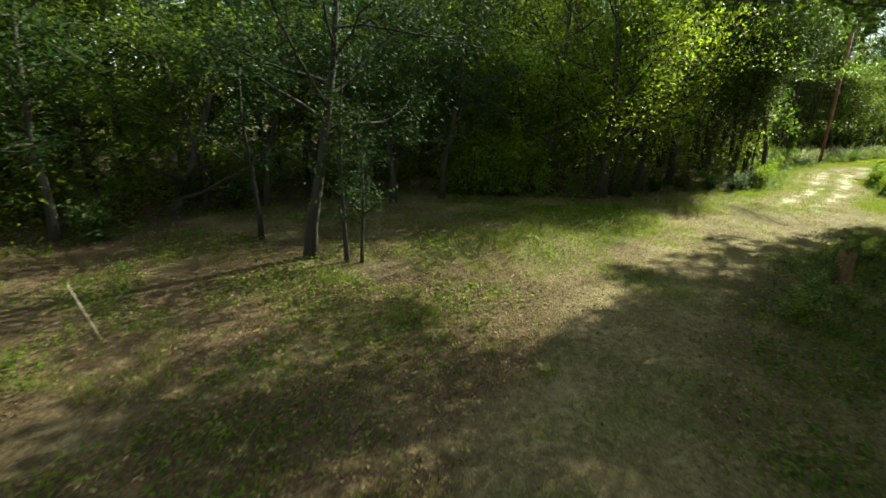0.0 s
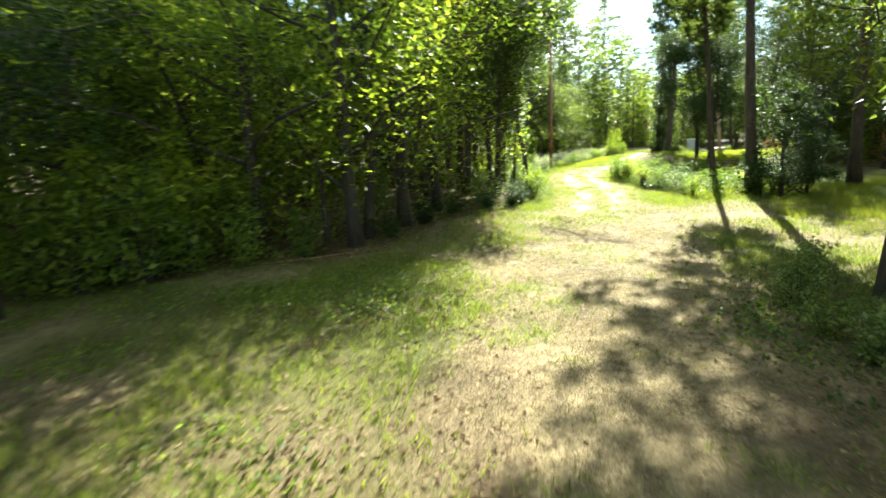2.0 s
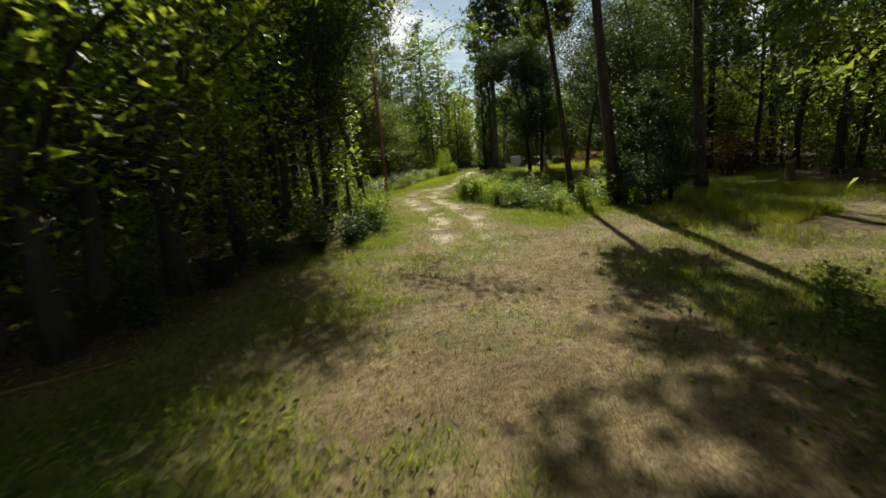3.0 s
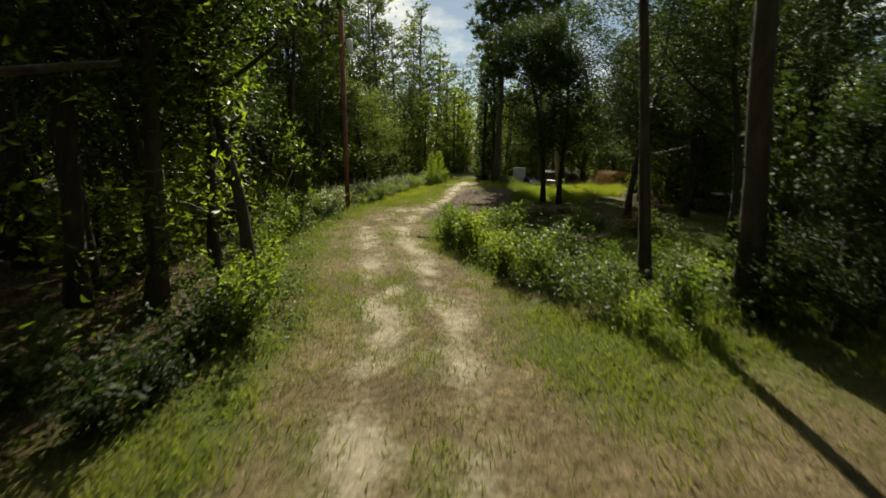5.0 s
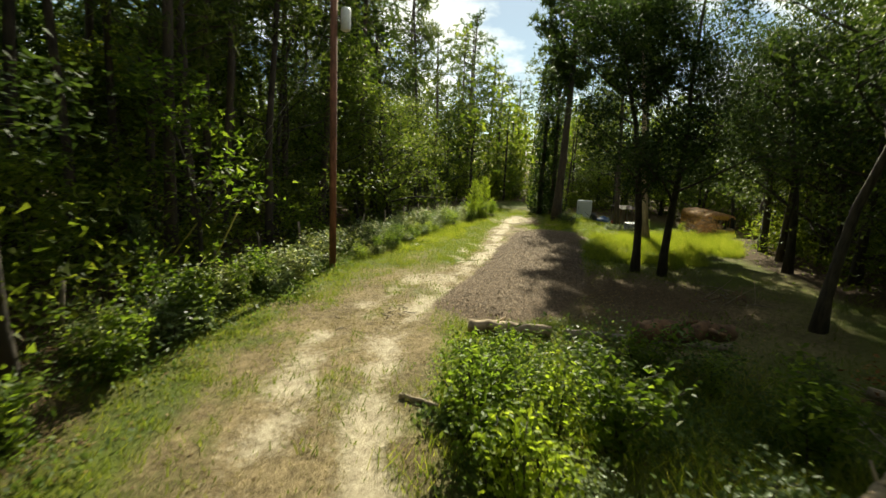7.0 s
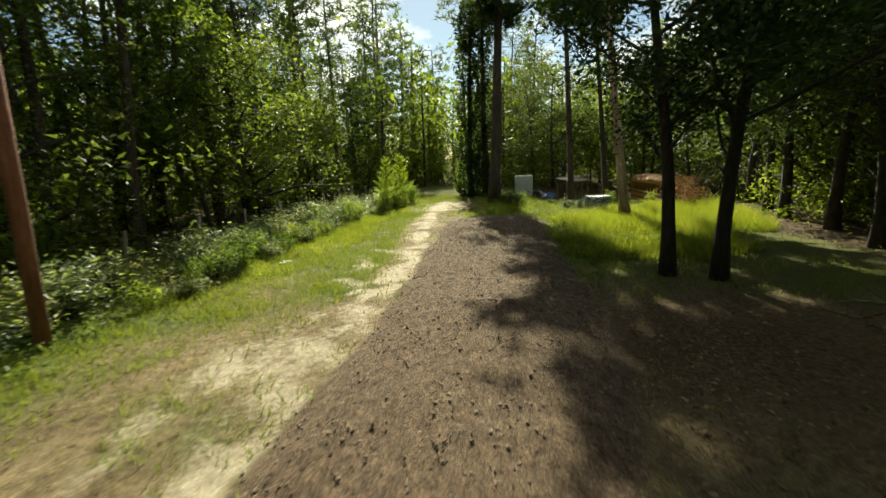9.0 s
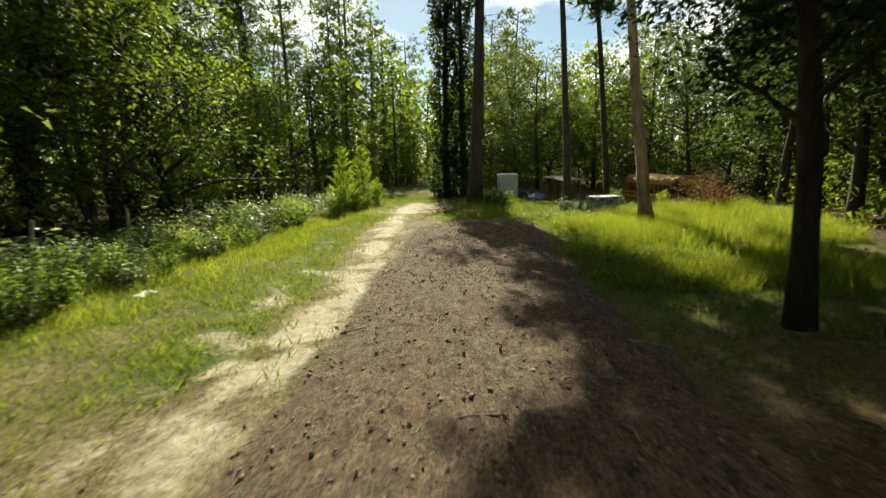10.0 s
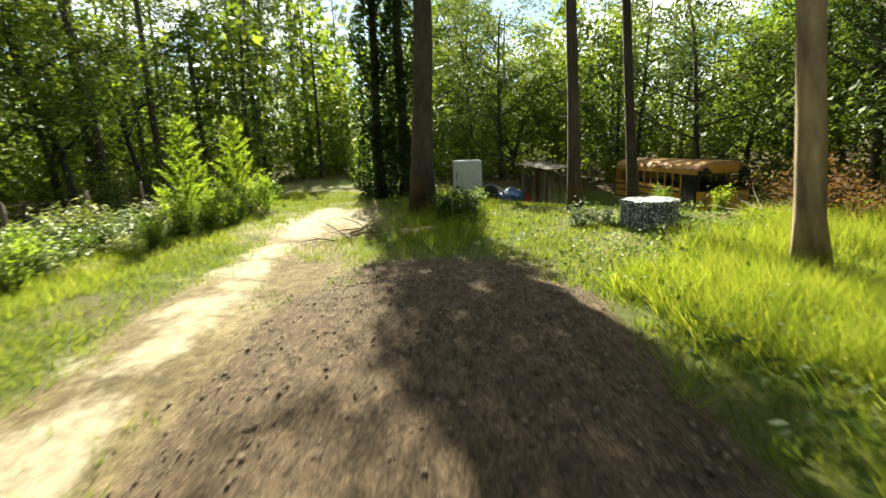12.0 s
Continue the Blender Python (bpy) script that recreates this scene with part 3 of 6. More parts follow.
def tall_chance(x, y):
    x, y = x + 1.4 * rough_noise(x * 0.7, y * 0.7, 101, 3), y + 1.4 * rough_noise(x * 0.7, y * 0.7, 103, 3)
    f = inside(FIELD, x, y) * 1.0
    f = np.maximum(f, 0.40 * inside(HEDGE_GRASS, x, y))
    f = np.maximum(f, 0.25 * inside(ROADSIDE, x, y))
    f = np.maximum(f, 0.22 * inside(THICKET, x, y))
    return f * (1 - 0.7 * step(K * 72, K * 78, x)) * np.clip(0.45 + 1.1 * rough_noise(x * 1.1, y * 1.1, 71, 3), 0.04, 1) * (1 - look_up(R_BED, x, y) * 4).clip(0, 1)


x, y = scatter(3600000, 12, 73, 7, 53, tall_chance)
blades(x, y, (0.46 + 0.28 * rough_noise(x * 0.7, y * 0.7, 73, 3)).clip(0.15, 0.75) * (0.45 + 0.55 * (along_line(TRACK, x, y)[0] < 0)), 0.012, 0.75, GRASS_TALL, "tall_grass", "tall bright yellow-green grass of the sunny clearing", "grass")


x, y = scatter(560000, K * 19, K * 47, K * 10, K * 21, lambda a, b: 0.30 * inside(GLADE, a + 2.6 * rough_noise(a * 0.5, b * 0.5, 121, 4), b + 2.6 * rough_noise(a * 0.5, b * 0.5, 123, 4)) * np.clip(0.35 + 1.3 * rough_noise(a * 0.9, b * 0.9, 119, 3), 0, 1))
blades(x, y, 0.30, 0.014, 0.8, GRASS, "glade_grass", "rank green grass in the glade under the pines", "grass")


def tuft_chance(x, y):
    d = look_up(R_SIDE, x, y)
    n = rough_noise(x * 0.8, y * 0.8, 77, 3)
    return (n > 0.28) * step(1.3, 2.2, np.abs(d)) * (look_up(R_EDGE, x, y) < 0.5) * (1 - look_up(R_BED, x, y) * 4).clip(0, 1) * (0.35 + 0.65 * (d > 0))


x, y = scatter(520000, -14, 50, -3, 44, tuft_chance)
blades(x, y, 0.24, 0.014, 0.7, GRASS, "grass_tufts", "loose tufts of longer green grass along the track", "grass")


def flat_leaves(x, y, size, mat, name, label, category):
    c = np.stack([x, y, lie(x, y) + 0.012], -1)
    v, f = leaves(c, size, 0.55, up=1.6)
    return tagged(new(name, quick_mesh(name, v, f, mat)), label, category, kind="stuff")


def litter_chance(x, y):
    c = look_up(R_COVER, x, y)
    return np.clip(0.04 + c[:, 3] - 0.8 * c[:, 2] - 0.5 * c[:, 0], 0, 1) * np.exp(-(np.maximum(np.abs(look_up(R_SIDE, x, y)) - 5, 0) / 4) ** 2) * (1 - step(30, 40, x))


x, y = scatter(300000, -18, 42, -6, 38, litter_chance)
flat_leaves(x, y, 0.075, LITTER, "fallen_leaves", "dry brown fallen leaves scattered on the ground", "leaves")


def weeds_chance(x, y):
    out = look_up(R_EDGE, x, y)
    d = np.abs(look_up(R_SIDE, x, y))
    return step(-2.0, -0.4, out) * (1 - step(2.0, 6.0, out)) * np.clip(0.3 + 0.9 * rough_noise(x * 0.7, y * 0.7, 83, 3), 0, 1) * step(1.6, 2.4, d)


def verge_chance(x, y):
    d = look_up(R_SIDE, x, y)
    late = step(K * 38, K * 46, x)
    lo = 2.0 + 2.6 * late
    early = step(1.6, 2.4, -d) * (1 - step(9, 12, x)) * 0.8
    return np.maximum(step(lo, lo + 0.7, d) * step(13, 17, x), early) * (look_up(R_EDGE, x, y) < 1.5) * np.clip(0.35 + 1.1 * rough_noise(x * 1.1, y * 1.1, 87, 3), 0, 1)


x, y = scatter(860000, -4, 60, -3, 52, verge_chance)
tall = np.clip(0.42 + 0.5 * rough_noise(x * 0.9, y * 0.9, 89, 3), 0.12, 1) * (0.35 + 0.65 * step(9, 14, x)) * rng.uniform(0.05, 1, len(x))
v, f = leaves(np.stack([x, y, lie(x, y) + tall * 0.9], -1), 0.10, 0.45, up=0.5)
tagged(new("verge_weeds", quick_mesh("verge_weeds", v, f, LEAF_BUSH)), "rank green weeds on the verge between track and fence", "weeds", kind="stuff")

def border_chance(x, y):
    wx, wy = x + 0.6 * rough_noise(x * 0.9, y * 0.9, 107, 3), y + 0.6 * rough_noise(x * 0.9, y * 0.9, 109, 3)
    edge = np.abs(along_line(FIELD[:5], wx, wy)[0])
    return np.exp(-(edge / 0.8) ** 2) * clumpy(x, y, 113) * (look_up(R_BED, x, y) < 0.05) + 0.01 * inside(FIELD, wx, wy) + 0.25 * inside(K * np.array([(65, 46), (70, 52.5), (80, 55), (86, 50), (80, 44), (70, 45)]), wx, wy) * (rough_noise(x * 0.6, y * 0.6, 117, 3) > 0.1)


x, y = scatter(60000, 40, 64, 25, 41, border_chance)
tall = rng.uniform(0.02, 0.32, len(x))
v, f = leaves(np.stack([x, y, lie(x, y) + tall], -1), 0.095, 0.55, up=0.7)
tagged(new("border_weeds", quick_mesh("border_weeds", v, f, LEAF_BUSH)), "leafy weeds between the turned earth and the grass", "weeds", kind="stuff")

def floor_chance(x, y):
    d = look_up(R_SIDE, x, y)
    n = rough_noise(x * 0.6, y * 0.6, 131, 3)
    left = step(2.0, 4.5, d) * np.clip(0.15 + 1.3 * n, 0, 1)
    right = step(1.3, 2.4, -d) * np.clip(0.35 + 1.2 * n, 0, 1)
    return (left + right) * (1 - step(10, 14, x + 0.4 * y)) * (look_up(R_EDGE, x, y) < 1.0)


x, y = scatter(260000, -19, 14, -6, 22, floor_chance)
tall = rng.uniform(0.02, 0.26, len(x)) * rng.uniform(0.3, 1, len(x))
v, f = leaves(np.stack([x, y, lie(x, y) + tall], -1), 0.085, 0.6, up=0.8)
tagged(new("woodland_weeds", quick_mesh("woodland_weeds", v, f, LEAF_UNDER)), "low green seedlings and weeds on the shaded forest floor", "weeds", kind="stuff")

x, y = scatter(105000, -22, 74, -4, 60, weeds_chance)
tall = rng.uniform(0.02, 0.40, len(x)) * rng.uniform(0.3, 1, len(x))
v, f = leaves(np.stack([x, y, lie(x, y) + tall], -1), 0.11, 0.55, up=0.7)
tagged(new("undergrowth", quick_mesh("undergrowth", v, f, LEAF_UNDER)), "low leafy weeds along the forest edge", "weeds", kind="stuff")


# ---- clods of the turned earth ----
def build_clods(n):
    x, y = scatter(n, 30, 50, 28, 39, lambda a, b: step(0.0, 0.3, look_up(R_BED, a, b)) * clumpy(a, b, 91))
    r = 0.006 + 0.018 * rng.uniform(size=len(x)) ** 3
    ico = bmesh.new()
    bmesh.ops.create_icosphere(ico, subdivisions=1, radius=1)
    base = np.array([p.co[:] for p in ico.verts])
    tri = np.array([[p.index for p in fc.verts] for fc in ico.faces])
    low = len(base)
    ico.free()
    v = base[None] * (1 + 0.28 * rng.normal(size=(len(x), low, 1))) * (r[:, None] * rng.uniform(0.7, 1.4, (len(x), 3)))[:, None, :]
    v = v + np.stack([x, y, lie(x, y) + r * 0.35], -1)[:, None, :]
    f = tri[None] + (np.arange(len(x)) * low)[:, None, None]
    tagged(new("earth_clods", quick_mesh("earth_clods", v.reshape(-1, 3), f.reshape(-1, 3), CLOD)),
           "loose dark clods on the freshly turned earth", "soil", kind="stuff")


build_clods(30000)

# ---- trees and shrubs ----
def bent(base, way, length, steps=6, wander=0.06, rise=0.0):
    """Points of a limb that wanders a little and turns upward."""
    p, d, pts = np.array(base, float), np.array(way, float), []
    d /= np.linalg.norm(d)
    for _ in range(steps + 1):
        pts.append(p.copy())
        p = p + d * length / steps
        d = d + rng.normal(size=3) * wander + np.array([0, 0, rise])
        d /= np.linalg.norm(d)
    return np.array(pts)


def pine_parts(tall, thick, bare=0.5, full=1.0, needles=6):
    """A tall straight trunk, short limbs and tufts of needles."""
    axis = bent((0, 0, -0.25), (0, 0, 1), tall + 0.25, 12, 0.018)
    t = np.linspace(0, 1, 13)
    rad = thick * (1 - 0.72 * t) * (1 + 0.45 * np.exp(-t * 22))
    wood, tufts = [tube(axis, rad, 10, 0.035)], []
    n = int(40 * full)
    for i in range(n):
        u = bare + (1 - bare) * (i + rng.uniform()) / n
        base = np.array([np.interp(u, t, axis[:, k]) for k in range(3)])
        a = rng.uniform(0, 2 * np.pi)
        reach = (1.1 + 1.7 * math.sin(math.pi * min(1, (1.02 - u) / (1.02 - bare)) ** 0.75)) * tall / 17 * rng.uniform(0.6, 1.15)
        limb = bent(base, (math.cos(a), math.sin(a), rng.uniform(-0.1, 0.55)), reach, 4, 0.12, 0.06)
        wood.append(tube(limb[::2], np.linspace(0.035, 0.010, 3) * tall / 17, 3, 0, False))
        for _ in range(10):
            s = (1 - 0.65 * rng.uniform() ** 1.6) * 4
            k = min(int(s), 3)
            c = limb[k] + (limb[k + 1] - limb[k]) * (s - k)
            tufts.append(c + rng.normal(size=3) * np.array([0.22, 0.22, 0.13]))
    for i in range(6):
        u = rng.uniform(0.15, bare)
        base = np.array([np.interp(u, t, axis[:, k]) for k in range(3)])
        a = rng.uniform(0, 2 * np.pi)
        limb = bent(base, (math.cos(a), math.sin(a), rng.uniform(-0.3, 0.3)), rng.uniform(0.3, 1.1), 3, 0.15)
        wood.append(tube(limb, np.linspace(0.022, 0.006, 4), 3, 0, False))
    return wood[0], join(*wood[1:]), spikes(np.array(tufts), 0.44, 0.075, needles, 0.3)


def broadleaf_parts(tall, thick, low=0.2, wide=0.34, count=2600, leaf=0.21, lean=0.0, forks=3, hang=0.0, twigs=1, fine=False):
    """A wandering, forking trunk, limbs and clumps of leaves."""
    axis = bent((0, 0, -0.2), (lean, 0, 1), tall * 0.8, 9, 0.06)
    t = np.linspace(0, 1, 10)
    rad = thick * (1 - 0.78 * t) * (1 + 0.4 * np.exp(-t * 16))
    wood, ends = [tube(axis, rad, 8, 0.05)], []
    n = 9 + forks * 2
    for i in range(n):
        u = low + (0.97 - low) * (i + rng.uniform(0, 0.9)) / n
        base = np.array([np.interp(u, t, axis[:, k]) for k in range(3)])
        a = i * 2.4 + rng.uniform(-0.6, 0.6)
        reach = tall * wide * (1.15 - 0.6 * u) * rng.uniform(0.7, 1.15)
        limb = bent(base, (math.cos(a), math.sin(a), rng.uniform(0.2, 0.9)), reach, 6, 0.16, 0.03)
        r0 = np.interp(u, t, rad) * rng.uniform(0.35, 0.62)
        wood.append(tube(limb, np.linspace(r0, 0.012, 7), 4, 0.04, False))
        for s in (2, 3, 4, 5, 6):
            ends.append((limb[s], 0.28 + 0.11 * s))
            if s > 2:
                b = rng.uniform(0, 2 * np.pi)
                twig = bent(limb[s], (math.cos(b), math.sin(b), rng.uniform(-0.2, 0.7)), reach * 0.38, 3, 0.2)
                if twigs and s % 2 == 0:
                    wood.append(tube(twig, np.linspace(r0 * 0.3 + 0.006, 0.006, 4), 3, 0, False))
                ends += [(twig[2], 0.45), (twig[3], 0.5)]
    ends.append((axis[-1], 0.7))
    where = rng.integers(0, len(ends), count)
    mid = np.array([e[0] for e in ends])[where]
    size = np.array([e[1] for e in ends])[where] * tall / 11
    off = rng.normal(size=(count, 3))
    c = mid + off * size[:, None] * np.array([0.8, 0.8, 0.55]) * (0.72 if fine else 1.0)
    c[:, 2] -= hang * np.abs(rng.normal(size=count))
    c[:, 2] = np.maximum(c[:, 2], 0.25)
    return wood[0], join(*wood[1:]), (slips if leaf > 0.155 or fine else leaves)(c, leaf, 0.52, 0.5)


def shrub_parts(tall, wide, count, leaf, stems=7, flat=0.6):
    """Many thin stems from one foot, leafy to the ground."""
    wood, c = [], []
    for i in range(stems):
        a = rng.uniform(0, 2 * np.pi)
        out = rng.uniform(0.1, 1.0) * wide / tall
        limb = bent((0.06 * math.cos(a), 0.06 * math.sin(a), -0.05), (math.cos(a) * out, math.sin(a) * out, 1), tall * rng.uniform(0.6, 1.05), 5, 0.12)
        wood.append(tube(limb, np.linspace(0.014 + 0.006 * tall, 0.004, 6), 4, 0, False))
        for s in range(1, 6):
            b = rng.uniform(0, 2 * np.pi)
            twig = bent(limb[s], (math.cos(b), math.sin(b), 0.5), wide * 0.4, 3, 0.25)
            if s % 2:
                wood.append(tube(twig, np.linspace(0.007, 0.003, 4), 3, 0, False))
            m = max(1, count // (stems * 5))
            k = rng.uniform(0, 3, m)
            j = np.minimum(k.astype(int), 2)
            c.append(twig[j] + (twig[j + 1] - twig[j]) * (k - j)[:, None] + rng.normal(size=(m, 3)) * np.array([0.13, 0.13, 0.11]) * (0.6 + 0.4 * wide))
    c = np.concatenate(c)
    c[:, 2] = np.maximum(c[:, 2], 0.04)
    return join(*wood), leaves(c, leaf, 0.5, flat)


def feather_parts(tall, wide):
    """A pointed sapling with feathery upswept fronds."""
    axis = bent((0, 0, -0.05), (0, 0, 1), tall, 10, 0.03)
    wood, c = [tube(axis, np.linspace(0.03, 0.006, 11), 6, 0.03)], []
    n, ways = int(17 * tall), []
    for i in range(n):
        u = 0.05 + 0.93 * i / n
        base = np.array([np.interp(u * 10, np.arange(11), axis[:, k]) for k in range(3)])
        a = i * 2.399
        reach = wide * (0.10 + (1 - u) * 0.95) * rng.uniform(0.75, 1.2)
        limb = bent(base, (math.cos(a), math.sin(a), 1.0), reach, 4, 0.06, 0.05)
        wood.append(tube(limb, np.linspace(0.008, 0.003, 5), 4, 0, False))
        m = int(26 + 46 * reach / wide)
        k = rng.uniform(0.2, 4, m)
        j = np.minimum(k.astype(int), 3)
        c.append(limb[j] + (limb[j + 1] - limb[j]) * (k - j)[:, None] + rng.normal(size=(m, 3)) * 0.015)
        ways.append(limb[j + 1] - limb[j])
    c, d = np.concatenate(c), np.concatenate(ways)
    d = d / np.linalg.norm(d, axis=1, keepdims=True) + rng.normal(size=c.shape) * 0.42
    s = np.cross(d, rng.normal(size=c.shape))
    s *= 0.018 / (np.linalg.norm(s, axis=1, keepdims=True) + 1e-9)
    d *= rng.uniform(0.08, 0.17, (len(c), 1))
    return join(*wood), (np.stack([c - s, c + s, c + d], 1).reshape(-1, 3), np.arange(len(c) * 3).reshape(-1, 3))


def stock(name, parts, bark, leaf):
    """Meshes of the trunk, the branches if there are any of their own, and the leaves."""
    *wood, (lv, lf) = parts
    return [quick_mesh(name + "_wood", v, f, bark, smooth=True) for v, f in wood] + [quick_mesh(name + "_crown", lv, lf, leaf)]


def plant(name, meshes, x, y, size=1.0, turn=None, lean=(0.0, 0.0), label="", category="tree", group="", stem="trunk", crown="crown", thick=1.0):
    """Stand one plant on the ground. lean: degrees about x and y."""
    foot = new(name)
    foot.empty_display_size = 0.3
    turn = rng.uniform(0, 360) if turn is None else turn
    foot.matrix_basis = pose(x, y, z_at(x, y), lean[0], lean[1], 0) @ pose(0, 0, 0, 0, 0, turn) @ Matrix.Diagonal((size, size, size, 1))
    tagged(foot, label, category, group)
    child(stem, meshes[0], foot).scale = (thick, thick, 1)
    if len(meshes) > 2:
        tagged(child("branchwork", meshes[1], foot), kind="stuff")
    child(crown, meshes[-1], foot)
    return foot


PINES = [stock("pine", pine_parts(17.0, 0.19, b, f), BARK_PINE, LEAF_PINE) for b, f in ((0.55, 1.1), (0.45, 1.25), (0.60, 1.0), (0.30, 1.45))]
OAKS = [stock("oak", broadleaf_parts(h, r, lo, w, int(2.3 * c), 0.195, ln, 3), BARK_OAK, lf)
        for h, r, lo, w, c, ln, lf in ((11, 0.16, 0.20, 0.32, 2300, 0.05, LEAF_OAK), (12, 0.18, 0.28, 0.30, 2300, -0.1, LEAF_UNDER), (9, 0.13, 0.15, 0.36, 2100, 0.15, LEAF_OAK),
                                       (13, 0.20, 0.34, 0.33, 2500, 0.0, LEAF_OAK), (10, 0.14, 0.12, 0.34, 2200, -0.2, LEAF_UNDER))]
DEEP = [stock("deep_oak", broadleaf_parts(h, r, lo, 0.33, 2200, 0.36, ln, 2, twigs=0), BARK_OAK, LEAF_OAK)
        for h, r, lo, ln in ((12, 0.17, 0.06, 0.05), (14, 0.19, 0.1, -0.08), (11, 0.15, 0.03, 0.1))]
# Same trees as DEEP, with the wood's shade put into the leaf colour.
SHADED_DEEP = [stock("shaded_deep_oak", broadleaf_parts(h, r, lo, 0.34, 2600, 0.36, ln, 2, twigs=0), BARK_OAK, LEAF_DARK_AND_SHADED)
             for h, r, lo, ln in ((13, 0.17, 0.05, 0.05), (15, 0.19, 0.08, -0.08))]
THIN = [stock("thin_tree", broadleaf_parts(h, r, lo, w, c, 0.165, ln, 2, twigs=0), BARK_OAK, LEAF_UNDER)
        for h, r, lo, w, c, ln in ((6.5, 0.06, 0.2, 0.26, 1500, 0.1), (5.0, 0.045, 0.12, 0.30, 1400, -0.12), (7.5, 0.075, 0.3, 0.24, 1600, 0.0))]
SHRUBS = [stock("shrub", shrub_parts(h, w, c, lf), BARK_OAK, LEAF_BUSH)
          for h, w, c, lf in ((1.0, 0.75, 750, 0.12), (1.3, 0.8, 800, 0.13), (0.75, 0.7, 650, 0.11))]
BRAMBLES = [stock("bramble", shrub_parts(h, w, c, lf, 10, 0.8), BARK_OAK, LEAF_BRAMBLE) for h, w, c, lf in ((0.75, 0.95, 1000, 0.10), (0.9, 1.0, 1100, 0.10))]
BRIGHT = [stock("bright_shrub", shrub_parts(h, w, c, lf), BARK_OAK, LEAF_UNDER)
          for h, w, c, lf in ((1.5, 0.8, 1000, 0.13), (2.2, 1.1, 1200, 0.15))]
FEATHERS = [stock("feather", feather_parts(h, w), BARK_OAK, LEAF_FERN) for h, w in ((2.8, 1.1), (2.3, 0.9), (1.5, 0.9))]

taken = []


def free(x, y, gap):
    return all((x - a) ** 2 + (y - b) ** 2 > gap * gap for a, b in taken)


def cleared(me, m, smooth=False, bed=0.05):
    """The mesh without what would hang low over the track and the turned earth; the same mesh where nothing does."""
    n, k = len(me.polygons), len(me.loops) // len(me.polygons)
    co, at = np.empty(len(me.vertices) * 3, np.float32), np.empty(n * k, np.int32)
    me.vertices.foreach_get("co", co)
    me.loops.foreach_get("vertex_index", at)
    co, at = co.reshape(-1, 3), at.reshape(n, k)
    mid = co[at].mean(1) @ np.array(m.to_3x3()).T + np.array(m.translation)
    low = (mid[:, 2] > 0.1) & (mid[:, 2] < 6.2) & ((np.abs(look_up(R_SIDE, mid[:, 0], mid[:, 1])) < 3.6) | (look_up(R_BED, mid[:, 0], mid[:, 1]) > bed))
    low &= np.hypot(mid[:, 0] - m.translation.x, mid[:, 1] - m.translation.y) > 0.9
    if not low.any():
        return me
    used, back = np.unique(at[~low], return_inverse=True)
    return quick_mesh(me.name, co[used], back.reshape(-1, k), me.materials[0], smooth)


def put(kind, px, py, **given):
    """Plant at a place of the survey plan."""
    taken.append((px * K, py * K))
    foot = plant(kind, x=px * K, y=py * K, **given)
    if kind in ("oak_tree", "dark_tree", "young_tree"):
        for ob in foot.children:
            ob.data = cleared(ob.data, foot.matrix_basis, ob.name.startswith(("trunk", "branchwork")), 0.4 if kind == "dark_tree" else 0.05)
    return foot


# trees that stand singly beside the track
FULL_PINES = [stock("full_pine", pine_parts(17.0, 0.19, b, 2.7, 11), BARK_PINE, LEAF_PINE) for b in (0.44, 0.5)]
BIG_PINE = stock("big_pine", pine_parts(17.0, 0.19, 0.50, 4.2, 14), BARK_PINE, LEAF_PINE)
put("pine_tree", 32.0, 24.1, meshes=FULL_PINES[0], size=0.95, lean=(-3, -5), thick=0.75, label="slim dark pine among green bushes", turn=10)
put("pine_tree", 30.9, 21.2, meshes=BIG_PINE, size=1.05, lean=(-1, -7), thick=1.2, label="tall pine with a mossy trunk among bushes", turn=200)
put("pine_tree", 36.4, 18.0, meshes=BIG_PINE, size=1.1, lean=(-1, -8), thick=1.1, label="tall dark pine at the edge of the wood", turn=130)
put("pine_tree", 74.6, 55.3, meshes=BIG_PINE, size=1.22, lean=(1, 0), thick=1.5, label="very thick old pine beside the sandy track", turn=40)
put("pine_tree", 76.0, 49.2, meshes=FULL_PINES[1], size=1.15, lean=(-2, -1), thick=0.85, label="tall straight pine in the clearing", turn=150)
put("pine_tree", 78.6, 47.2, meshes=FULL_PINES[1], size=1.1, lean=(-4, -2), thick=0.78, label="tall pine leaning slightly beside the old bus", turn=260)
COLUMN_PINE = stock("column_pine", pine_parts(15, 0.24, 0.72, 0.5, 8), BARK_PINE, LEAF_PINE)
put("pine_tree", 80.9, 61.4, meshes=COLUMN_PINE, size=0.95, label="tall pine overgrown with dark ivy", turn=60)
put("pine_tree", 81.6, 60.0, meshes=COLUMN_PINE, size=1.05, label="tall pine overgrown with dark ivy", turn=190)
put("pine_tree", 100.0, 90.0, meshes=PINES[3], size=1.3, label="pine standing out above the far wood")
put("pine_tree", 116.0, 104.0, meshes=PINES[3], size=1.7, label="tall pine standing out above the far wood")

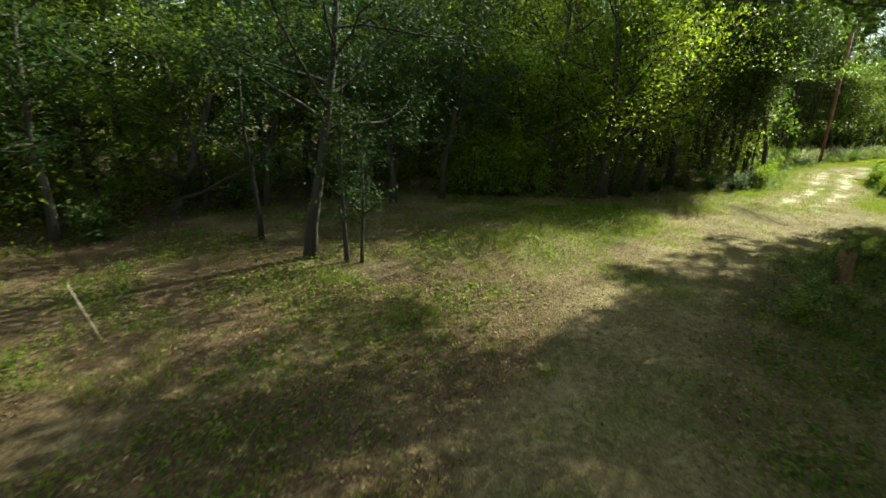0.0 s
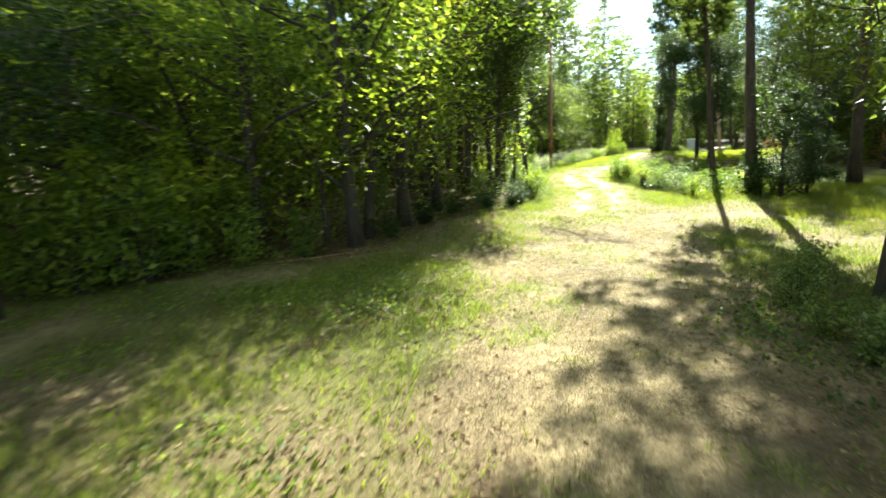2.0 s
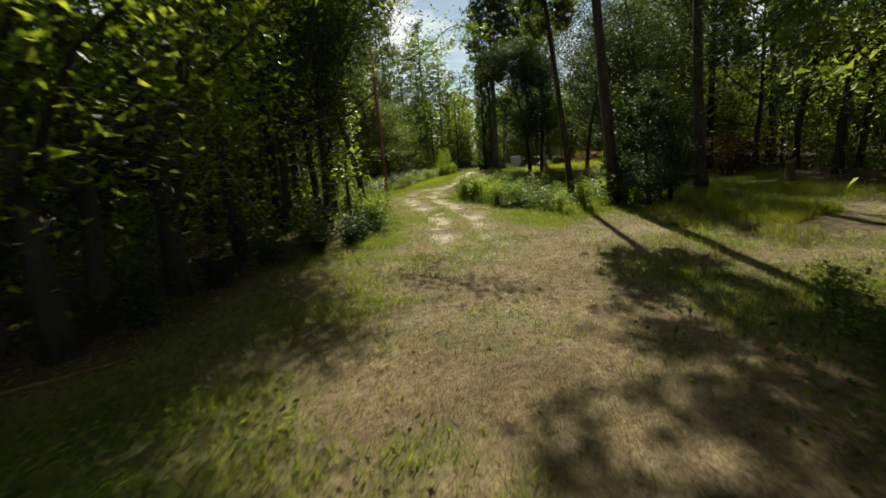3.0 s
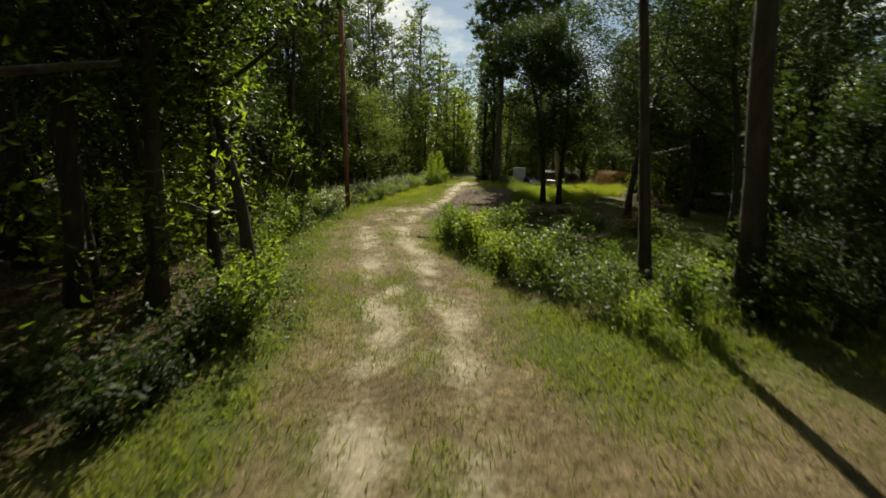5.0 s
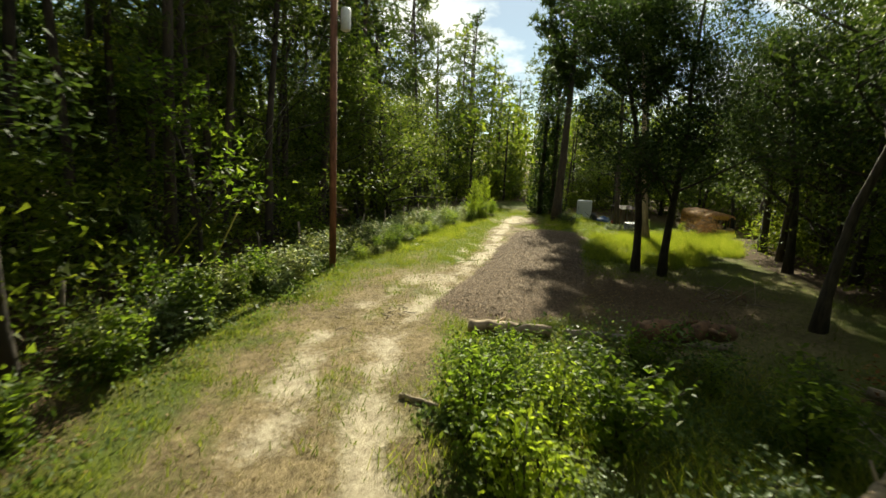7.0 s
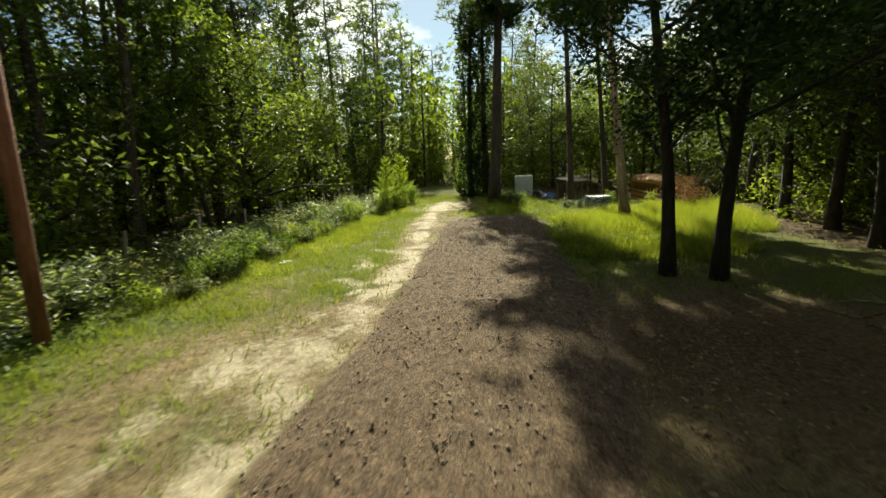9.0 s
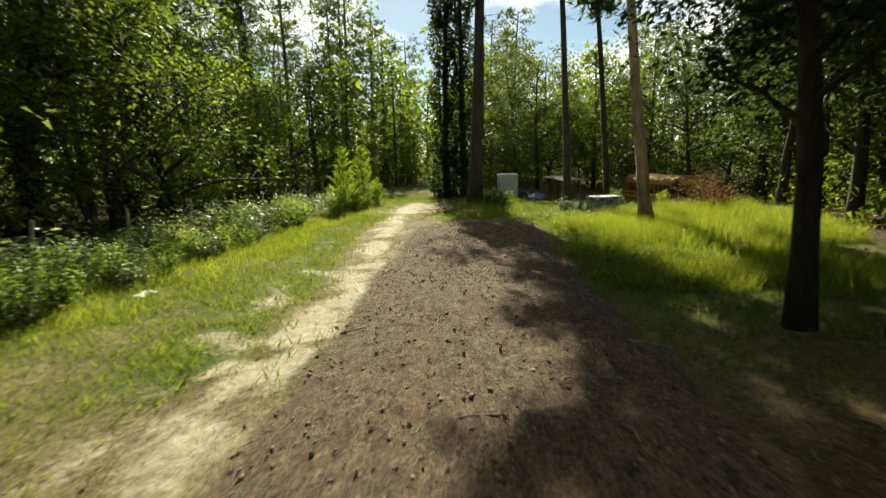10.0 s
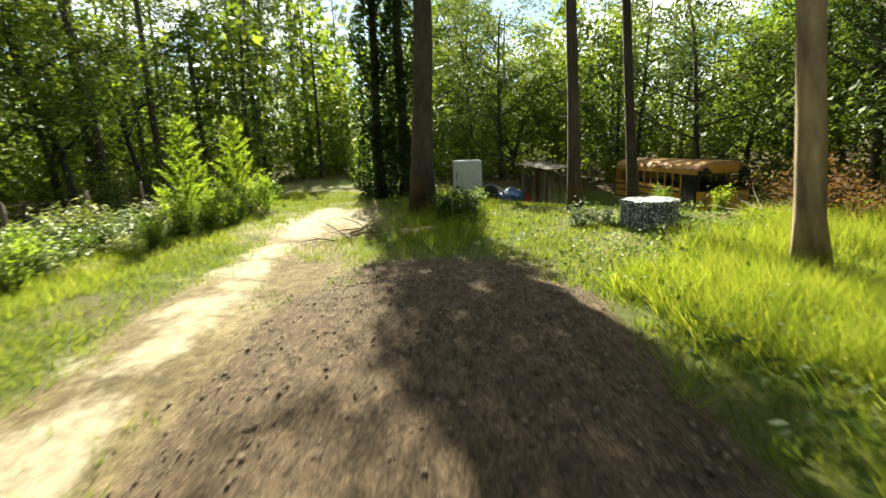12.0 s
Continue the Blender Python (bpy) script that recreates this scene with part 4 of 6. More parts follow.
TWIN_OAK = stock("twin_oak", broadleaf_parts(13, 0.15, 0.36, 0.45, 26000, 0.13, 0.03, 5, fine=True), BARK_OAK, LEAF_UNDER)
put("oak_tree", 24.0, 33.6, meshes=TWIN_OAK, label="grey-barked oak with yellow-green leaves at the bend of the track", turn=0)
put("young_tree", 23.3, 34.0, meshes=THIN[2], label="thin dark young tree beside the oak", turn=40)
VINE_OAK = stock("vine_oak", broadleaf_parts(14.5, 0.18, 0.14, 0.38, 11000, 0.12, 0.06, 5, hang=0.8, fine=True), BARK_OAK, LEAF_UNDER)
for px, py, sz, turn in ((6.9, 24.8, 1.15, 120), (3.6, 27.4, 1.15, 30), (10.6, 27.6, 1.2, 250), (14.4, 30.6, 1.15, 80)):
    put("oak_tree", px, py, meshes=VINE_OAK, size=sz, label="oak trunk overgrown with leafy vines", group="vine-hung oaks", turn=turn)
put("oak_tree", 8.0, 26.0, meshes=OAKS[1], label="forked oak behind the vines", turn=220)
# Crown widened to shade the ground; shade is also in the leaf colour.
FORKED = stock("forked_oak", broadleaf_parts(13, 0.16, 0.46, 0.34, 12000, 0.14, 0.0, 3, fine=True), BARK_OAK, LEAF_DARK_AND_SHADED)
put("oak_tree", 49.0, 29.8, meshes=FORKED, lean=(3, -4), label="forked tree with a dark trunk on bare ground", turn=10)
# Dark foliage; its leaf colour also carries the backlit shade of the crowns.
DENSE = [stock("dense_oak", broadleaf_parts(13.5, 0.16, 0.22, 0.32, 24000, 0.13, ln, 5, fine=True), BARK_OAK, LEAF_DARK_AND_SHADED) for ln in (0.02, -0.03)]
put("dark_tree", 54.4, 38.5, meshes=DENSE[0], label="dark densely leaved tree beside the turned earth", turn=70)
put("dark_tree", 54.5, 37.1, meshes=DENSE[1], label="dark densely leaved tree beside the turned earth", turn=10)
SHADED_OAK = stock("shaded_oak", broadleaf_parts(12, 0.15, 0.28, 0.30, 9000, 0.13, 0.0, 4, fine=True), BARK_OAK, LEAF_DARK_AND_SHADED)
# Leaf and bark colour carry the shade of these two.
FRONT_OAK = stock("front_oak", broadleaf_parts(12, 0.16, 0.36, 0.40, 17000, 0.11, 0.0, 5, fine=True), BARK_SHADED, LEAF_SHADED)
SPARSE = stock("sparse_tree", broadleaf_parts(7.5, 0.07, 0.25, 0.16, 1500, 0.11, 0.0, 2, twigs=0, fine=True), BARK_SHADED, LEAF_SHADED)
put("oak_tree", -9.9, 10.9, meshes=FRONT_OAK, size=1.1, lean=(0, 6), label="oak trunk on shaded leaf litter, shade put into its bark colour", turn=0)
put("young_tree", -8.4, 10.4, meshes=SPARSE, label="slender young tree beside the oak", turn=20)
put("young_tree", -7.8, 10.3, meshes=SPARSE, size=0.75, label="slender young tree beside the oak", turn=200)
put("young_tree", -12.6, 13.4, meshes=SPARSE, size=1.3, label="slender tree in the shade, darkened in leaf and bark colour", turn=90)
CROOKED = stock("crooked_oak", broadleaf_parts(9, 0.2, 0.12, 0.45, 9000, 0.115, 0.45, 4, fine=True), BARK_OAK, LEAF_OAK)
# Shade is put into the leaf colour; several also placed to shade the ground.
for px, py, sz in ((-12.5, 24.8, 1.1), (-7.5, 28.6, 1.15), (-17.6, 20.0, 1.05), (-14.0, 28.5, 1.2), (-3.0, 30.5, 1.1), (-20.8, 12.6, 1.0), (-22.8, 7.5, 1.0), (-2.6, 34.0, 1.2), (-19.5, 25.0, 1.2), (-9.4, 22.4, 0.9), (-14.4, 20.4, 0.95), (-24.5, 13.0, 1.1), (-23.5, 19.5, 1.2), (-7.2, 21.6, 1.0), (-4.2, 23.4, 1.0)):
    put("oak_tree", px, py, meshes=SHADED_OAK, size=sz, label="oak in the wood, its shade put into the leaf colour", group="dark oaks by the start")
put("oak_tree", -18.4, 17.6, meshes=CROOKED, label="crooked oak with low spreading limbs in deep shade", turn=-20)
put("oak_tree", -20.6, 17.2, meshes=CROOKED, label="crooked oak with low spreading limbs in deep shade", turn=160)
# Leaning crown and darkened leaf colour both add shade beside the track.
OVERHANG = stock("overhanging_oak", broadleaf_parts(14, 0.19, 0.42, 0.42, 22000, 0.125, 0.0, 5, fine=True), BARK_OAK, LEAF_DARK_AND_SHADED)
# Leaf colour carries the shade and backlight of the wood's edge.
BIG_OAK = stock("big_oak", broadleaf_parts(13, 0.19, 0.36, 0.34, 10000, 0.14, 0.0, 4, fine=True), BARK_OAK, LEAF_DARK_AND_SHADED)
put("oak_tree", 21.4, 33.8, meshes=OVERHANG, lean=(5, 4), label="oak leaning out over the track, shade put into its leaf colour", turn=50)
# Both added to shade the wood's edge, with leaves darkened too.
put("dark_tree", 22.2, 35.4, meshes=DENSE[0], label="densely leaved tree added beside the track to shade the wood", turn=140)
put("dark_tree", 25.0, 37.4, meshes=DENSE[1], label="densely leaved tree added beside the track to shade the wood", turn=40)
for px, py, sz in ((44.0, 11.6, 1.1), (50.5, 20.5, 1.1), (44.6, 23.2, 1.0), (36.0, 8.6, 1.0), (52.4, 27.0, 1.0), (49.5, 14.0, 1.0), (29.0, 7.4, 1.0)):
    put("oak_tree", px, py, meshes=BIG_OAK, size=sz, label="oak on the sunny side of the glade, shade put into its leaf colour", group="dark oaks by the glade")
put("oak_tree", 59.0, 64.5, meshes=CROOKED, size=1.25, label="large crooked oak leaning over the fence", turn=200)


def ivy_column(px, py, tall, wide, count):
    """Dark climbing leaves and woody stems wrapped round a trunk."""
    foot = new("climbing_ivy")
    foot.location = (px * K, py * K, z_at(px * K, py * K))
    tagged(foot, "dark ivy climbing up a pine trunk", "ivy", "ivy on the pines")
    a, h = rng.uniform(0, 2 * np.pi, count), tall * rng.uniform(0, 1, count) ** 1.05
    lump = 1 + 0.28 * np.sin(h * 2.3 + px) + 0.22 * np.sin(h * 0.9 + 3 * a + py)
    r = wide * (1 - 0.35 * h / tall) * np.sqrt(rng.uniform(0.2, 1, count)) * lump
    v, f = leaves(np.stack([r * np.cos(a), r * np.sin(a), h + 0.1], -1), 0.16, 0.7, 0.3)
    child("foliage", quick_mesh("ivy_foliage", v, f, LEAF_DARK_AND_SHADED), foot)
    for k in range(4):
        up = np.linspace(0, tall * 0.85, 16)
        turn = k * 1.6 + up * 0.35 + 0.2 * rng.normal(size=16)
        v, f = tube(np.stack([0.24 * np.cos(turn), 0.24 * np.sin(turn), up], -1), np.linspace(0.03, 0.01, 16), 5, 0.1)
        child("vine_stem", quick_mesh("vine_stem", v, f, BARK_OAK), foot)


ivy_column(80.9, 61.4, 13.5, 1.0, 9000)
ivy_column(81.6, 60.0, 14.5, 1.0, 9500)
ivy_column(30.9, 21.2, 4.5, 0.5, 800)

# Only the first is in view; the others are added unseen to cast shade.
SHADE_CASTING_OAK = stock("shade_casting_oak", broadleaf_parts(14, 0.21, 0.46, 0.56, 30000, 0.15, 0.0, 7, fine=True), BARK_OAK, LEAF_OAK)
for px, py, sz, turn in ((13.8, 9.9, 1.2, 30), (8.6, 1.6, 1.0, 160), (15.0, 5.6, 1.05, 250), (4.6, -6.0, 1.0, 80), (19.5, 9.0, 1.05, 200), (24.5, 10.2, 0.95, 120)):
    put("oak_tree", px, py, meshes=SHADE_CASTING_OAK, size=sz, label="wide-crowned oak added to shade the start of the track", group="spreading oaks", turn=turn, thick=0.7)
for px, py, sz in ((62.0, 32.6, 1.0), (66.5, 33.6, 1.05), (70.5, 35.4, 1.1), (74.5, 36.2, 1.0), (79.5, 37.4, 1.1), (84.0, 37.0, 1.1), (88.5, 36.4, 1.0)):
    put("oak_tree", px, py, meshes=BIG_OAK, size=sz, label="oak behind the tall grass of the clearing, backlit shade put into its leaf colour", group="dark oaks by the clearing")
BACK_OAK = stock("back_oak", broadleaf_parts(14, 0.17, 0.08, 0.34, 6500, 0.19, 0.0, 3, twigs=0, fine=True), BARK_OAK, LEAF_PINE)
for px, py, sz in ((58.0, 27.5, 1.0), (61.0, 29.5, 1.1), (64.5, 30.6, 1.0), (68.0, 31.6, 1.1), (72.0, 32.6, 1.0), (76.0, 33.6, 1.1), (80.5, 34.0, 1.0), (85.0, 33.6, 1.1), (89.0, 33.0, 1.0), (54.5, 17.0, 1.0), (47.5, 10.4, 1.0),
                   (100.0, 44.0, 1.1), (104.5, 49.0, 1.1), (105.0, 55.0, 1.0), (99.5, 60.0, 1.0), (93.0, 64.5, 0.9), (98.0, 38.0, 1.1), (102.5, 64.0, 1.0),
                   (58.0, 68.5, 1.0), (65.0, 73.0, 1.1), (72.0, 77.0, 1.0), (80.0, 81.0, 1.1), (88.0, 84.0, 1.0), (51.0, 64.5, 1.0), (44.5, 60.0, 1.0), (96.0, 85.0, 1.1)):
    put("oak_tree", px, py, meshes=BACK_OAK, size=sz, label="tall dark oak in the wood behind the clearing", group="tall dark oaks")
put("oak_tree", 3.0, 30.8, meshes=OAKS[4], size=1.0, label="leafy oak behind the bush", turn=10)

CEDAR = stock("cedar", broadleaf_parts(5.4, 0.09, 0.04, 0.24, 11000, 0.085, 0.0, 7, fine=True), BARK_OAK, LEAF_DARK_AND_SHADED)
for px, py, sz, turn in ((30.2, 19.3, 1.05, 0), (31.6, 18.6, 0.85, 140), (33.4, 19.6, 0.6, 60)):
    put("cedar_tree", px, py, meshes=CEDAR, size=sz, label="dense dark green cedar between the pines", group="dark cedars", turn=turn)

# bare pale trunk in the clearing
def bare_pine(px, py):
    foot = new("bare_pine")
    foot.matrix_basis = pose(px * K, py * K, z_at(px * K, py * K), -7, -3, 0)
    tagged(foot, "bare pale pine trunk with bark peeling off", "tree")
    axis = bent((0, 0, -0.3), (0, 0, 1), 14, 12, 0.02)
    t = np.linspace(0, 1, 13)
    wood = [tube(axis, 0.20 * (1 - 0.6 * t) * (1 + 0.6 * np.exp(-t * 30)), 14, 0.05)]
    for i in range(7):
        a, h = rng.uniform(0, 6.28), rng.uniform(5.5, 13)
        limb = bent(axis[int(h / 14 * 12)], (math.cos(a), math.sin(a), 0.3), rng.uniform(0.4, 1.6), 4, 0.15)
        wood.append(tube(limb, np.linspace(0.04, 0.012, 5), 6, 0, False))
    wv, wf = join(*wood)
    child("trunk", quick_mesh("bare_trunk", wv, wf, BARK_BARE, True), foot)
    tufts = axis[-3:].repeat(40, 0) + rng.normal(size=(120, 3)) * np.array([0.9, 0.9, 0.8])
    v, f = spikes(tufts, 0.34, 0.036, 7, 0.25)
    child("crown", quick_mesh("bare_crown", v, f, LEAF_PINE), foot)
    taken.append((px * K, py * K))


bare_pine(68.0, 43.1)

# ---- the wood on both sides ----
def grow_wood(name, meshes, number, near, far, gap, sizes, label, group, category="tree", box=(-42, 100, -26, 92), tries=60):
    made = 0
    for _ in range(number * tries):
        if made >= number:
            break
        x, y = rng.uniform(box[0], box[1]), rng.uniform(box[2], box[3])
        out = out_at(x, y)
        if not near < out < far or not free(x, y, gap):
            continue
        if math.hypot(x - K * 93, y - K * 46.5) < 5.5 or math.hypot(x - K * 85, y - K * 55) < 4.5:
            continue
        if name in ("oak_tree", "pine_tree") and math.hypot(x - K * 27, y - K * 46) < K * 14 and out < 7 and (name == "oak_tree" or rng.uniform() < 0.3):
            continue
        if name == "oak_tree" and math.hypot(x - K * 11, y - K * 37) < K * 10 and rng.uniform() < 0.75:
            continue
        taken.append((x, y))
        plant(name, meshes[made % len(meshes)], x, y, rng.uniform(*sizes), None, (rng.normal() * 2.5, rng.normal() * 2.5), label, category, group)
        made += 1


grow_wood("oak_tree", OAKS, 62, 0.6, 9, 2.3, (0.75, 1.2), "leafy oak at the edge of the wood", "oaks of the wood")
grow_wood("pine_tree", PINES, 34, 0.8, 12, 1.7, (1.0, 1.35), "tall pine at the edge of the wood", "pines of the wood", box=(26, 62, 36, 62))
grow_wood("pine_tree", PINES[:1] + PINES[2:3], 26, 0.8, 10, 1.3, (0.95, 1.3), "tall dark pine close to the fence", "pines of the wood", box=(13, 31, 26, 46))
grow_wood("pine_tree", PINES, 20, 1.0, 12, 1.8, (0.95, 1.3), "tall pine behind the clearing", "pines of the wood", box=(24, 72, 4, 30))
grow_wood("pine_tree", PINES, 66, 2.0, 26, 2.0, (0.75, 1.2), "tall slim pine in the wood", "pines of the wood")
grow_wood("oak_tree", DEEP, 22, 3, 16, 2.2, (0.85, 1.2), "oak deep in the wood", "oaks of the wood", box=(-34, 8, 2, 38))
grow_wood("oak_tree", SHADED_DEEP, 44, 5, 24, 1.8, (0.9, 1.25), "oak deep in the wood, shade put into its leaf colour", "oaks of the wood", box=(-4, 34, 30, 66))
grow_wood("oak_tree", DEEP, 76, 8, 30, 2.2, (0.85, 1.3), "oak deep in the wood", "oaks of the wood")
grow_wood("young_tree", THIN, 62, 0.2, 14, 1.2, (0.7, 1.2), "slender young tree with light green leaves", "young trees of the wood")
grow_wood("shrub", SHRUBS + BRIGHT, 90, -0.6, 7, 0.9, (0.7, 1.3), "leafy green shrub under the trees", "shrubs of the wood", "shrub")

# thicket beside the track
FERNY = [stock("ferny_shrub", shrub_parts(h, w, c, lf, 9, 0.5), BARK_OAK, LEAF_FERN) for h, w, c, lf in ((0.9, 0.6, 800, 0.085), (1.25, 0.7, 900, 0.095))]
for px, py, sz in ((34.6, 33.6, 1.1), (35.6, 34.8, 0.9), (33.4, 31.6, 1.0), (36.8, 34.6, 0.8), (32.0, 29.6, 0.8), (35.8, 32.6, 0.9), (30.4, 27.0, 0.8), (38.2, 33.2, 0.7)):
    put("thicket_shrub", px, py, meshes=FERNY[1], size=sz, label="sunlit yellow-green shrub of the roadside thicket", category="shrub", group="thicket by the track")
for i in range(30):
    for _ in range(200):
        x, y = rng.uniform(K * 27, K * 45), rng.uniform(K * 19, K * 38)
        if inside(THICKET, np.array([x]), np.array([y]))[0] and free(x, y, 0.62):
            break
    taken.append((x, y))
    plant("thicket_shrub", (BRIGHT[0], BRAMBLES[0], FERNY[0], SHRUBS[1], FERNY[1], BRAMBLES[1])[i % 6], x, y, rng.uniform(0.5, 1.0), label="dense green shrub of the roadside thicket", category="shrub",
          group="thicket by the track")

# brambles along the fence
for i in range(44):
    s = i / 43
    px, py = 30.5 + 42 * s, np.interp(30.5 + 42 * s, [30, 35, 41, 50, 58, 66, 73], [42.2, 46.0, 50.0, 55.2, 59.6, 63.0, 65.0])
    x, y = (px + rng.normal() * 0.7) * K, (py + rng.normal() * 0.8) * K
    taken.append((x, y))
    plant("bramble", BRAMBLES[i % 2], x, y, rng.uniform(0.9, 1.35), label="low bramble with pale leaves along the fence", category="shrub", group="brambles along the fence")

for i in range(34):
    s = i / 33
    px, py = 44 + 27 * s, np.interp(44 + 27 * s, [41, 50, 58, 66, 73], [50.0, 55.2, 59.6, 63.0, 65.0]) - 1.5 - 1.0 * rng.uniform()
    x, y = (px + rng.normal() * 0.5) * K, (py + rng.normal() * 0.3) * K
    plant("verge_weed", (FERNY[0], BRAMBLES[0], FERNY[1])[i % 3], x, y, rng.uniform(0.55, 0.95), label="tall pale green weed on the verge before the fence", category="weed", group="tall weeds on the verge")
# feathery saplings
for px, py, sz in ((69.2, 61.6, 0.9), (70.2, 62.4, 0.8), (73.4, 63.9, 0.9), (71.8, 62.9, 0.8)):
    put("verge_weed", px, py, meshes=FERNY[1], size=sz, label="bright weeds round the foot of the saplings", category="weed", group="tall weeds on the verge")
for (px, py), k, sz in (((68.6, 61.9), 0, 1.12), ((69.4, 62.8), 2, 0.9), ((72.6, 63.7), 0, 1.18), ((71.9, 63.6), 2, 1.0), ((73.4, 63.0), 2, 0.8), ((74.8, 64.2), 2, 0.85), ((82.5, 63.6), 0, 1.0)):
    put("feathery_sapling", px, py, meshes=FEATHERS[k], size=sz, label="bright green feathery sapling in the sun", group="feathery saplings")
for px, py, k, sz in ((0.2, 25.8, 1, 1.6), (-1.6, 25.6, 1, 1.7), (-3.4, 26.2, 1, 1.4), (2.0, 26.6, 1, 1.3), (21.8, 30.4, 1, 0.7), (23.2, 32.2, 0, 0.9), (32.8, 43.4, 1, 0.9), (36.8, 46.6, 0, 0.9), (30.4, 20.6, 0, 0.8), (31.4, 20.4, 0, 0.7),
                      (74.0, 52.8, 0, 0.6), (75.2, 53.2, 0, 0.5), (79.4, 43.9, 0, 0.55), (75.6, 46.0, 0, 0.55), (28.2, 38.6, 0, 0.8), (30.4, 41.0, 1, 0.7), (33.4, 44.0, 0, 0.9), (26.4, 36.4, 0, 0.8), (35.2, 45.4, 0, 0.75), (25.2, 34.4, 0, 0.7), (33.6, 32.4, 0, 0.85), (36.2, 31.6, 0, 0.95), (38.4, 28.8, 0, 0.9), (31.4, 27.4, 0, 0.8), (35.6, 34.4, 0, 0.8)):
    put("leafy_shrub", px, py, meshes=BRIGHT[k], size=sz, label="leafy bright green shrub", category="shrub", group="leafy shrubs")
for i, (px, py) in enumerate(((8.6, 8.0), (9.6, 8.9), (10.4, 9.9), (11.6, 10.9), (12.8, 11.3), (14.0, 11.7), (7.3, 6.6), (5.9, 5.2), (9.0, 6.8), (15.4, 12.0))):
    put("shrub", px, py, meshes=SHRUBS[i % 3], size=0.62, label="low dark green shrub at the edge of the track", category="shrub", group="low shrubs by the track")

# Leaf colour darkened for the shade under the oaks; weeds by the pine share it.
DUSKY = stock("dusky_shrub", shrub_parts(1.1, 0.8, 1000, 0.11), BARK_OAK, LEAF_DARK_AND_SHADED)
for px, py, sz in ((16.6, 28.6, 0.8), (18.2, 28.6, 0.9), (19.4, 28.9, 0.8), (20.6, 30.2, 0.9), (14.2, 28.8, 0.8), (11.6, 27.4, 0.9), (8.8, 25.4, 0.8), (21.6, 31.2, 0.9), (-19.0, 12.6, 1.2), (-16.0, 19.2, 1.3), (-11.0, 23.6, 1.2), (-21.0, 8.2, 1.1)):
    put("shrub", px, py, meshes=DUSKY, size=sz, label="leafy shrub in the shade of the oaks, darkened in leaf colour", category="shrub", group="dark shrubs in the shade")
for px, py, sz in ((-0.5, 24.6, 1.9), (-2.2, 24.5, 1.8), (0.8, 25.2, 1.8), (-3.7, 25.2, 1.5), (2.6, 24.8, 1.2), (4.6, 24.2, 1.1)):
    put("shrub", px, py, meshes=FERNY[1], size=sz, label="sunlit yellow-green shrub at the edge of the wood", category="shrub", group="sunlit shrubs by the wood")
for px, py, sz in ((72.8, 52.5, 0.9), (72.0, 53.1, 0.7), (73.4, 53.4, 0.8)):
    put("shrub", px, py, meshes=DUSKY, size=sz, label="dark leafy weeds at the foot of the old pine", category="shrub", group="dark weeds by the pine")
SUMAC = stock("sumac", feather_parts(2.3, 1.0), BARK_OAK, LEAF_BRAMBLE)
put("sumac_sapling", 33.2, 48.2, meshes=SUMAC, size=1.0, label="pale feathery sumac sapling beside the fence", category="sapling")
FLOWERS = stock("flower_shrub", shrub_parts(0.55, 0.6, 420, 0.10), BARK_OAK, LEAF_PALE)
put("flowering_shrub", 72.9, 48.5, meshes=FLOWERS, label="low shrub covered in white flowers", category="shrub")
put("flowering_shrub", 73.6, 47.9, meshes=FLOWERS, size=0.8, label="low shrub covered in white flowers", category="shrub")

DEADS = [stock("dead_shrub", shrub_parts(h, w, 700, 0.11), BARK_OAK, LEAF_DEAD) for h, w in ((1.5, 1.1), (1.1, 1.2))]
for px, py, k, sz in ((46.4, 18.0, 0, 2.0), (49.5, 17.4, 1, 1.6), (76.2, 41.2, 1, 1.2), (78.0, 40.6, 0, 0.9), (78.6, 41.6, 1, 1.1), (74.4, 40.6, 1, 0.9), (41.8, 27.2, 1, 0.9)):
    put("dead_shrub", px, py, meshes=DEADS[k], size=sz, label="dead shrub with reddish brown withered leaves", category="shrub", group="withered shrubs")


# ---- tangle of leaves under the trees ----
def tangle(number, per):
    c, made = [], 0
    while made < number:
        x, y = rng.uniform(-26, 88), rng.uniform(-14, 78)
        out = out_at(x, y)
        if not 0.8 < out < 13 or rng.uniform() < out / 20 or math.hypot(x - K * 93, y - K * 46.5) < 5.5 or math.hypot(x - K * 85, y - K * 55) < 4.0:
            continue
        if math.hypot(x - K * 11, y - K * 37) < K * 10 and rng.uniform() < 0.6:
            continue
        made += 1
        h = 4.2 * rng.uniform() ** 1.5 * min(1.0, 0.35 + out / 5)
        r = rng.uniform(0.35, 0.85)
        p = rng.normal(size=(per, 3)) * np.array([r, r, r * 0.6]) + np.array([x, y, z_at(x, y) + h + 0.3])
        c.append(p)
    c = np.concatenate(c)
    c[:, 2] = np.maximum(c[:, 2], lie(c[:, 0], c[:, 1]) + 0.05)
    v, f = slips(c, 0.20, 0.55, 0.4)
    tagged(new("wood_tangle", quick_mesh("wood_tangle", v, f, LEAF_OAK)), "tangle of vines and saplings under the trees", "undergrowth", kind="stuff")


tangle(2500, 80)


